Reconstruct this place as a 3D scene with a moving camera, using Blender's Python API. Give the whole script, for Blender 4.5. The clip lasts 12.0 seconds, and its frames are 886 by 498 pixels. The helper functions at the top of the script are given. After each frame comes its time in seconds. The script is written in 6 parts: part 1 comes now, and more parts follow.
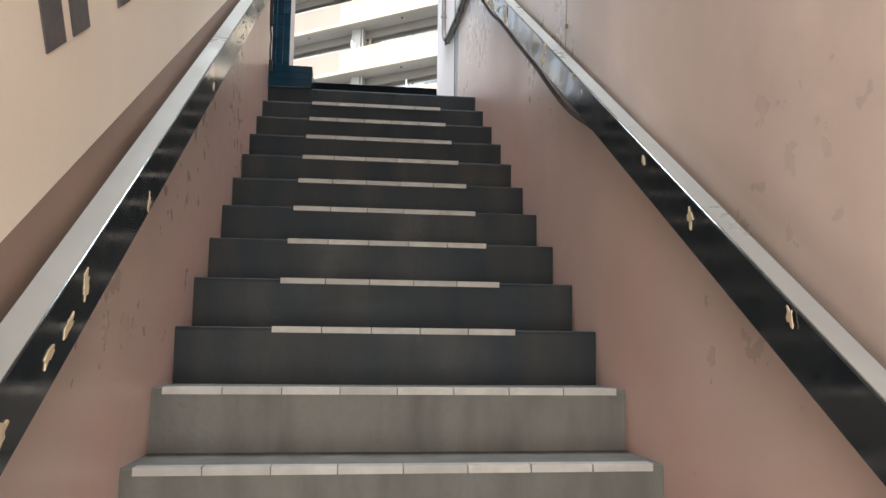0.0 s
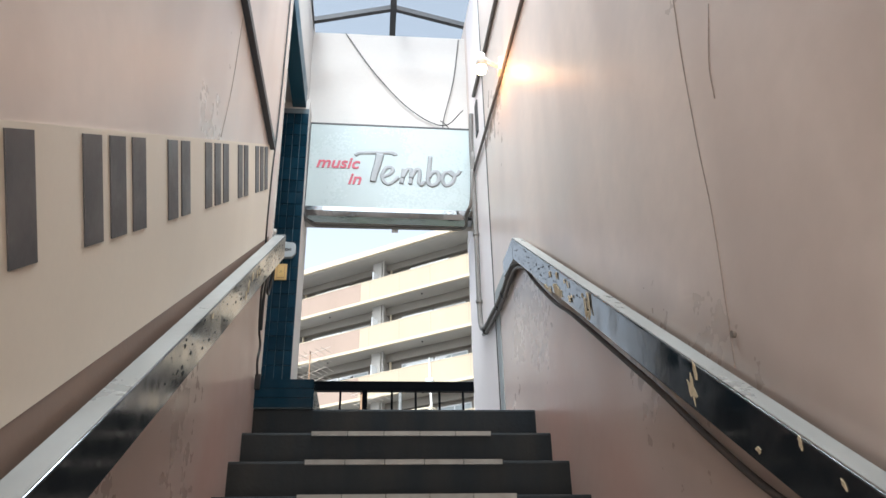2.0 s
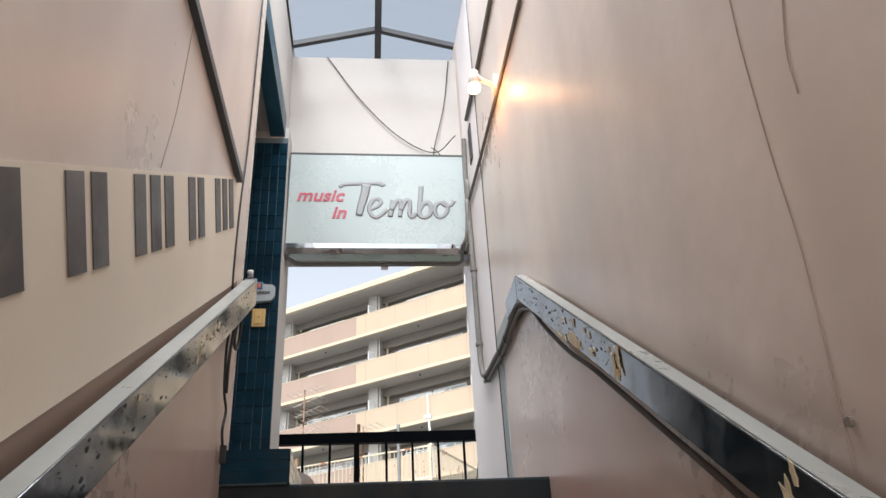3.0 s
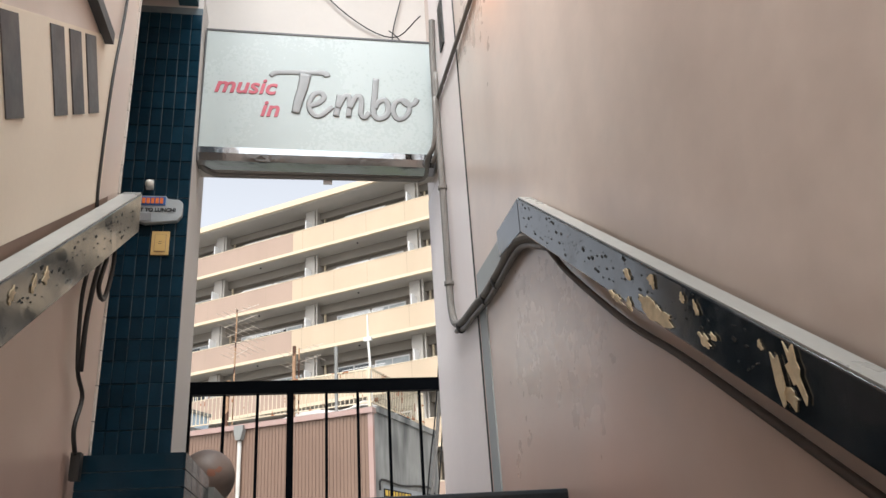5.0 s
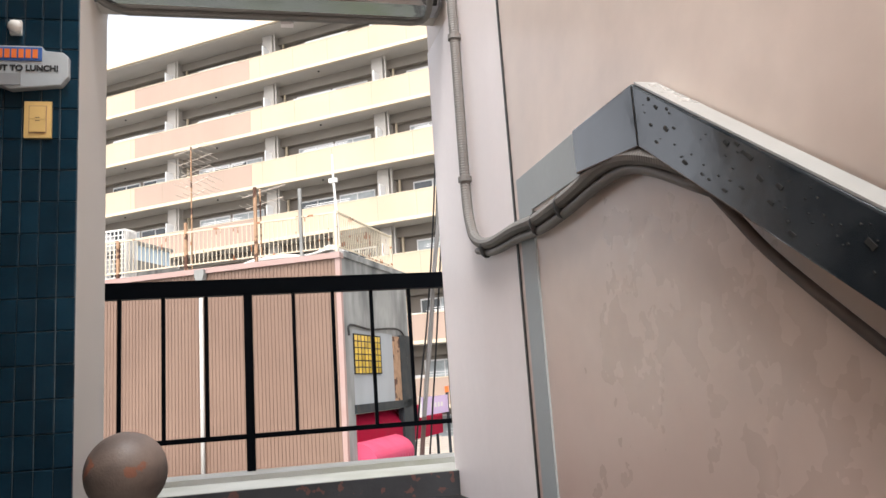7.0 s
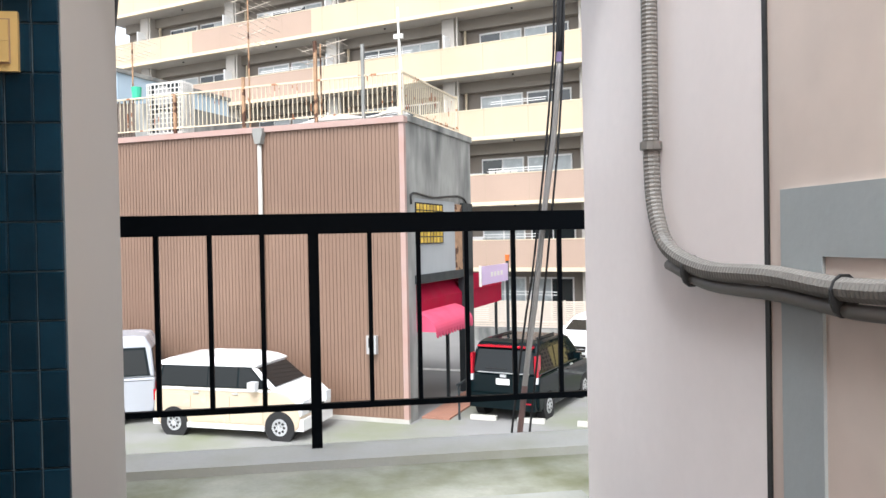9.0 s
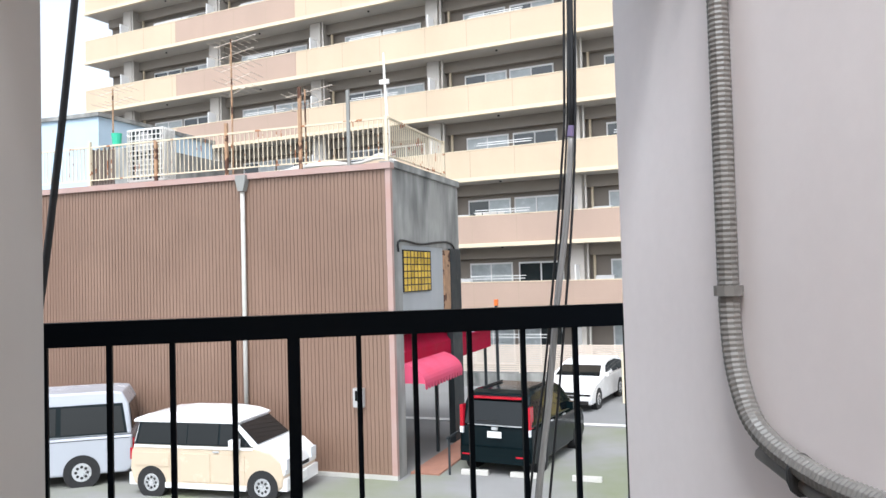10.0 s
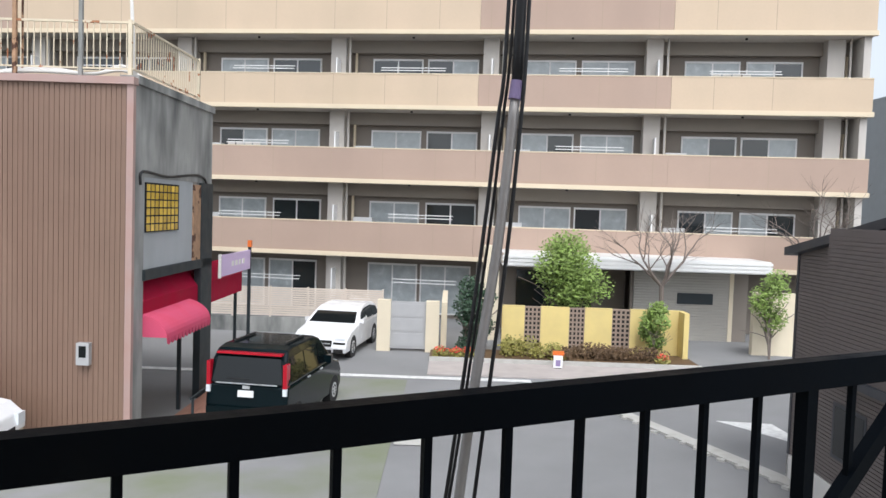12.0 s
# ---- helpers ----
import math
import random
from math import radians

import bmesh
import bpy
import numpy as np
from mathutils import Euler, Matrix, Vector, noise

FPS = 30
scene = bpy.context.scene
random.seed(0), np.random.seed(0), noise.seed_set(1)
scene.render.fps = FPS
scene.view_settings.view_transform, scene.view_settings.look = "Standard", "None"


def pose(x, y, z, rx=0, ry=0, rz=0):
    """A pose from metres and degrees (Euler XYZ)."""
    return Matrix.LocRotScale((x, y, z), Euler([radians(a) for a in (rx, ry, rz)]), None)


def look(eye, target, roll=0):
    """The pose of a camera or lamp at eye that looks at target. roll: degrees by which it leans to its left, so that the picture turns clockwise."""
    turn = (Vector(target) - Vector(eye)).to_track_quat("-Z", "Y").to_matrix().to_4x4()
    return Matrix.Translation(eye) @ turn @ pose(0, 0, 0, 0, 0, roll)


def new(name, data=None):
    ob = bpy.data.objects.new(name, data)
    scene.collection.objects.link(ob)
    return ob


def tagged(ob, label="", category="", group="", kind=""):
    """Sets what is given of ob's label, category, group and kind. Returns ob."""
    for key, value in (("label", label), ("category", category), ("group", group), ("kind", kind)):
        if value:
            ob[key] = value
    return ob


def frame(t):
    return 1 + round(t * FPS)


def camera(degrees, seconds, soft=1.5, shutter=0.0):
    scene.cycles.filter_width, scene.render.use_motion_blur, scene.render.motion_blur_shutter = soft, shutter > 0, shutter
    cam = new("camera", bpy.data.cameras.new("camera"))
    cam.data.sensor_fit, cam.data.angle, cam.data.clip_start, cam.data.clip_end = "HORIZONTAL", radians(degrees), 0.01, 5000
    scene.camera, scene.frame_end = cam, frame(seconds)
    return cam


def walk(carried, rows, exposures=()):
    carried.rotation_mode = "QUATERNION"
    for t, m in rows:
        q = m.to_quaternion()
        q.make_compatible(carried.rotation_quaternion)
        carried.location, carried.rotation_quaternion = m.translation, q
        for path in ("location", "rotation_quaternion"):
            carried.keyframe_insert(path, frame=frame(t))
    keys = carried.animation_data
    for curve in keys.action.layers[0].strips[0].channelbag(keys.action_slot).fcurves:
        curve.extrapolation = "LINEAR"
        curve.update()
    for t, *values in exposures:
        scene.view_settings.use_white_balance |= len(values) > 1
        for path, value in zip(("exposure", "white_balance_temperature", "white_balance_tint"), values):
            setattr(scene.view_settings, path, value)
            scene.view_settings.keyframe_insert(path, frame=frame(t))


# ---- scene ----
cam = camera(59.6, 12.0)
PATH = [
    (0, (-0.159, -4.978, 1.92), (0.09, -3.01, 2.173), 0.6),
    (0.5, (-0.139, -4.503, 2.019), (0.095, -2.575, 2.497), 0.3),
    (1, (-0.148, -4.17, 2.221), (0.069, -2.296, 2.885), -0.1),
    (1.5, (-0.16, -3.969, 2.425), (0.047, -2.14, 3.208), -0.7),
    (2, (-0.132, -3.719, 2.578), (0.046, -1.946, 3.486), -1.4),
    (2.5, (-0.124, -3.506, 2.736), (0.066, -1.764, 3.7), -2.6),
    (2.7, (-0.108, -3.419, 2.776), (0.078, -1.684, 3.752), -3.1),
    (4.3, (0.007, -2.649, 3.254), (0.212, -0.893, 4.189), -3.0),
    (4.5, (-0.041, -2.536, 3.263), (0.204, -0.761, 4.151), -3.4),
    (5, (-0.085, -2.288, 3.386), (0.262, -0.477, 4.161), -3.8),
    (5.5, (-0.07, -2.021, 3.564), (0.345, -0.174, 4.211), -3.9),
    (6, (-0.075, -1.796, 3.71), (0.424, 0.061, 4.258), -4.4),
    (6.5, (-0.026, -1.565, 3.871), (0.466, 0.317, 4.337), -4.2),
    (7, (-0.063, -1.285, 4.015), (0.374, 0.636, 4.363), -3.9),
    (7.5, (-0.048, -1.027, 4.116), (0.29, 0.929, 4.365), -3.4),
    (7.7, (-0.069, -0.918, 4.167), (0.243, 1.048, 4.363), -3.1),
    (9.3, (-0.11, -0.284, 4.561), (0.188, 1.694, 4.526), -0.7),
    (9.5, (-0.104, -0.203, 4.576), (0.216, 1.771, 4.57), -1.0),
    (10, (-0.097, 0.025, 4.771), (0.228, 1.998, 4.839), -1.6),
    (10.5, (-0.144, 0.311, 4.951), (0.188, 2.281, 5.047), -1.8),
    (11, (-0.091, 0.681, 5.037), (0.311, 2.639, 5.097), -1.3),
    (11.5, (-0.105, 1.049, 5.078), (0.525, 2.947, 5.061), 0.2),
    (12, (-0.084, 1.434, 5.049), (0.854, 3.198, 4.945), 1.9),
]
walk(cam, [(t, look(eye, target, roll)) for t, eye, target, roll in PATH], exposures=[(0.0, 1.5, 5950, 6), (0.5, 1.68, 5750, -2), (1.0, 1.58, 5600, -2), (2.5, 1.0, 6050, 8), (4.5, 0.84, 6400, 9), (7.0, 1.26, 6500, 12), (9.5, 1.24, 6100, 9), (10.5, 0.72, 5950, 9), (12.0, 0.54, 6050, 10)])

# ---- world and light ----
world = bpy.data.worlds.new("sky")
scene.world = world
world.use_nodes = True
wn = world.node_tree.nodes
sky = wn.new("ShaderNodeTexSky")
sky.sky_type = "NISHITA"
sky.sun_disc = False
sky.sun_elevation = radians(52)
sky.sun_rotation = radians(200)
sky.air_density = 1.0
sky.dust_density = 4.0
sky.ozone_density = 1.0
bg = wn["Background"]
bg.inputs["Strength"].default_value = 0.148
haze = wn.new("ShaderNodeHueSaturation")
haze.inputs["Saturation"].default_value = 0.24
haze.inputs["Value"].default_value = 1.15
world.node_tree.links.new(sky.outputs["Color"], haze.inputs["Color"])
world.node_tree.links.new(haze.outputs["Color"], bg.inputs["Color"])

sun = new("sun", bpy.data.lights.new("sun", "SUN"))
sun.data.energy = 0.8
sun.data.angle = radians(14)
sun.data.color = (1.0, 0.97, 0.93)
sun.matrix_world = look((-6, -14, 26), (0, 0, 0))


def area(name, eye, target, sx, sy, watts, color):
    ob = new(name, bpy.data.lights.new(name, "AREA"))
    ob.data.shape, ob.data.size, ob.data.size_y = "RECTANGLE", sx, sy
    ob.data.energy, ob.data.color = watts, color
    ob.matrix_world = look(eye, target)
    return ob


# daylight over the translucent roof and in the street entrance at the foot of the stairs
area("skylight_daylight", (0.0, -0.8, 9.4), (0.0, -6.4, 3.2), 1.5, 3.0, 290, (0.94, 0.98, 0.97))
area("entrance_daylight", (0.0, -7.3, 1.9), (0.0, 0.0, 2.2), 1.3, 2.4, 62, (1.0, 0.90, 0.78))
bulb_light = new("bulb_light", bpy.data.lights.new("bulb_light", "POINT"))
bulb_light.data.energy = 1.3
bulb_light.data.shadow_soft_size = 0.03
bulb_light.data.color = (1.0, 0.25, 0.012)
bulb_light.location = (0.523, 0.10, 5.79)

# ---- materials ----


def mat(name, col, rough=0.6, metal=0.0, var=0.12, scale=3.0, fine=60.0, bump=0.15, dirt=None, dirt_amt=0.0,
        dirt_scale=2.0, streak=1.0, chips=None, chip_level=0.66, chip_scale=6.0, rand=0.0, spec=0.5, lower=None, lower_off=4.35, grime=None, dirt_detail=7):
    m = bpy.data.materials.new(name)
    m.use_nodes = True
    nt = m.node_tree
    n, l = nt.nodes, nt.links
    b = n["Principled BSDF"]
    b.inputs["Metallic"].default_value = metal
    b.inputs["Specular IOR Level"].default_value = spec
    co = n.new("ShaderNodeTexCoord")
    big = n.new("ShaderNodeTexNoise")
    big.inputs["Scale"].default_value, big.inputs["Detail"].default_value = scale, 5
    small = n.new("ShaderNodeTexNoise")
    small.inputs["Scale"].default_value, small.inputs["Detail"].default_value = fine, 3
    geo = n.new("ShaderNodeNewGeometry")
    l.new(geo.outputs["Position"], big.inputs["Vector"])
    l.new(geo.outputs["Position"], small.inputs["Vector"])
    mixn = n.new("ShaderNodeMath")
    mixn.operation = "ADD"
    l.new(big.outputs["Fac"], mixn.inputs[0])
    half = n.new("ShaderNodeMath")
    half.operation = "MULTIPLY_ADD"
    half.inputs[1].default_value, half.inputs[2].default_value = 0.35, -0.175
    l.new(small.outputs["Fac"], half.inputs[0])
    l.new(half.outputs[0], mixn.inputs[1])
    ramp = n.new("ShaderNodeMapRange")
    ramp.inputs["From Min"].default_value, ramp.inputs["From Max"].default_value = 0.25, 0.75
    ramp.inputs["To Min"].default_value, ramp.inputs["To Max"].default_value = 1 - var, 1 + var
    l.new(mixn.outputs[0], ramp.inputs["Value"])
    last = ramp.outputs["Result"]
    if rand:
        info = n.new("ShaderNodeObjectInfo")
        rr = n.new("ShaderNodeMapRange")
        rr.inputs["To Min"].default_value, rr.inputs["To Max"].default_value = 1 - rand, 1 + rand
        l.new(info.outputs["Random"], rr.inputs["Value"])
        mm = n.new("ShaderNodeMath")
        mm.operation = "MULTIPLY"
        l.new(last, mm.inputs[0]), l.new(rr.outputs["Result"], mm.inputs[1])
        last = mm.outputs[0]
    mul = n.new("ShaderNodeMix")
    mul.data_type, mul.blend_type = "RGBA", "MULTIPLY"
    mul.inputs["Factor"].default_value = 1.0
    mul.inputs["A"].default_value = (*col, 1)
    l.new(last, mul.inputs["B"])
    color = mul.outputs["Result"]

    def spots(other, level, width, sc, stretch, amount, detail=7):
        mp = n.new("ShaderNodeMapping")
        mp.inputs["Scale"].default_value = (sc, sc, sc * stretch)
        nz = n.new("ShaderNodeTexNoise")
        nz.inputs["Scale"].default_value, nz.inputs["Detail"].default_value = 1.0, detail
        l.new(geo.outputs["Position"], mp.inputs["Vector"])
        l.new(mp.outputs["Vector"], nz.inputs["Vector"])
        mr = n.new("ShaderNodeMapRange")
        mr.inputs["From Min"].default_value, mr.inputs["From Max"].default_value = level, level + width
        mr.inputs["To Max"].default_value = amount
        l.new(nz.outputs["Fac"], mr.inputs["Value"])
        mx = n.new("ShaderNodeMix")
        mx.data_type = "RGBA"
        mx.inputs["B"].default_value = (*other, 1)
        l.new(mr.outputs["Result"], mx.inputs["Factor"])
        return mx

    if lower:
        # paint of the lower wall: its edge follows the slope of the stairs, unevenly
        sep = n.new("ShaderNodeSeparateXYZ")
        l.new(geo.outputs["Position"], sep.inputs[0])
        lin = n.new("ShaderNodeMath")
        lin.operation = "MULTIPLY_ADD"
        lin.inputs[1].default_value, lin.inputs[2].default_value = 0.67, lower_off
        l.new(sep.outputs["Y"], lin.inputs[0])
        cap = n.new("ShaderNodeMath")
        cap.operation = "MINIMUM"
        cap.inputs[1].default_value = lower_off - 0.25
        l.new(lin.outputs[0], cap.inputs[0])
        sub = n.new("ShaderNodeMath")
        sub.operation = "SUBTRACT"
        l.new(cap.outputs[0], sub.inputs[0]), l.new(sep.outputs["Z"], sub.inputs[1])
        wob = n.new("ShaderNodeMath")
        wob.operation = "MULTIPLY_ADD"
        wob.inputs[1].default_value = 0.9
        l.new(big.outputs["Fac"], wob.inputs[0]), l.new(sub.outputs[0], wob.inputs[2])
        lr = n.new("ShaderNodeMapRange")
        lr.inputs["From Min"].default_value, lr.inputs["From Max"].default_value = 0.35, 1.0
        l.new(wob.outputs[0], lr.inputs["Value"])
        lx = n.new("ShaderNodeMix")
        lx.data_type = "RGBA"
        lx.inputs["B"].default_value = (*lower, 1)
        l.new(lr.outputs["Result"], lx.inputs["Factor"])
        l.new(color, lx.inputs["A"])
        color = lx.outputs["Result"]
    if dirt:
        mx = spots(dirt, 0.38, 0.36, dirt_scale, streak, dirt_amt, dirt_detail)
        l.new(color, mx.inputs["A"])
        color = mx.outputs["Result"]
    if grime:
        # hand grime rubbed into the paint along the top of the rail
        gl = n.new("ShaderNodeMath")
        gl.operation = "MULTIPLY_ADD"
        gl.inputs[1].default_value, gl.inputs[2].default_value = -0.69, -4.54
        l.new(sep.outputs["Y"], gl.inputs[0])
        gd = n.new("ShaderNodeMath")
        gd.operation = "ADD"
        l.new(sep.outputs["Z"], gd.inputs[0]), l.new(gl.outputs[0], gd.inputs[1])
        gn = n.new("ShaderNodeMath")
        gn.operation = "MULTIPLY_ADD"
        gn.inputs[1].default_value = 0.30
        l.new(big.outputs["Fac"], gn.inputs[0]), l.new(gd.outputs[0], gn.inputs[2])
        gr = n.new("ShaderNodeMapRange")
        gr.interpolation_type = "SMOOTHSTEP"
        gr.inputs["From Min"].default_value, gr.inputs["From Max"].default_value = 0.34, 0.13
        gr.inputs["To Max"].default_value = 0.5
        l.new(gn.outputs[0], gr.inputs["Value"])
        gu = n.new("ShaderNodeMath")
        gu.operation = "GREATER_THAN"
        gu.inputs[1].default_value = -0.06
        l.new(gd.outputs[0], gu.inputs[0])
        gy = n.new("ShaderNodeMapRange")
        gy.inputs["From Min"].default_value, gy.inputs["From Max"].default_value = 0.0, -0.6
        l.new(sep.outputs["Y"], gy.inputs["Value"])
        ge = n.new("ShaderNodeMath")
        ge.operation = "MULTIPLY"
        l.new(gy.outputs["Result"], ge.inputs[0]), l.new(gu.outputs[0], ge.inputs[1])
        gm = n.new("ShaderNodeMath")
        gm.operation = "MULTIPLY"
        l.new(gr.outputs["Result"], gm.inputs[0]), l.new(ge.outputs[0], gm.inputs[1])
        gx = n.new("ShaderNodeMix")
        gx.data_type = "RGBA"
        gx.inputs["B"].default_value = (*grime, 1)
        l.new(gm.outputs[0], gx.inputs["Factor"]), l.new(color, gx.inputs["A"])
        color = gx.outputs["Result"]
    if chips:
        mx = spots(chips, chip_level, 0.015, chip_scale, 1.0, 1.0)
        l.new(color, mx.inputs["A"])
        color = mx.outputs["Result"]
    l.new(color, b.inputs["Base Color"])
    rg = n.new("ShaderNodeMapRange")
    rg.inputs["From Min"].default_value, rg.inputs["From Max"].default_value = 0.3, 0.7
    rg.inputs["To Min"].default_value, rg.inputs["To Max"].default_value = max(0.02, rough - 0.08), min(1, rough + 0.1)
    l.new(mixn.outputs[0], rg.inputs["Value"])
    l.new(rg.outputs["Result"], b.inputs["Roughness"])
    if bump:
        bp = n.new("ShaderNodeBump")
        bp.inputs["Strength"].default_value, bp.inputs["Distance"].default_value = bump, 0.01
        l.new(mixn.outputs[0], bp.inputs["Height"])
        l.new(bp.outputs["Normal"], b.inputs["Normal"])
    return m


def glass_mat(name, col, rough=0.05, spec=0.8):
    m = bpy.data.materials.new(name)
    m.use_nodes = True
    b = m.node_tree.nodes["Principled BSDF"]
    b.inputs["Base Color"].default_value = (*col, 1)
    b.inputs["Roughness"].default_value = rough
    b.inputs["Specular IOR Level"].default_value = spec
    return m


def glow(name, col, strength):
    m = bpy.data.materials.new(name)
    m.use_nodes = True
    b = m.node_tree.nodes["Principled BSDF"]
    b.inputs["Base Color"].default_value = (*col, 1)
    b.inputs["Emission Color"].default_value = (*col, 1)
    b.inputs["Emission Strength"].default_value = strength
    return m


def clear(name, col, share):
    """A translucent sheet: light spreads through it, part of it passes straight."""
    m = bpy.data.materials.new(name)
    m.use_nodes = True
    nt = m.node_tree
    out = nt.nodes["Material Output"]
    t = nt.nodes.new("ShaderNodeBsdfTransparent")
    t.inputs["Color"].default_value = (*col, 1)
    s = nt.nodes.new("ShaderNodeBsdfTranslucent")
    s.inputs["Color"].default_value = (*col, 1)
    mx = nt.nodes.new("ShaderNodeMixShader")
    mx.inputs[0].default_value = share
    nt.links.new(t.outputs[0], mx.inputs[1]), nt.links.new(s.outputs[0], mx.inputs[2])
    nt.links.new(mx.outputs[0], out.inputs["Surface"])
    return m


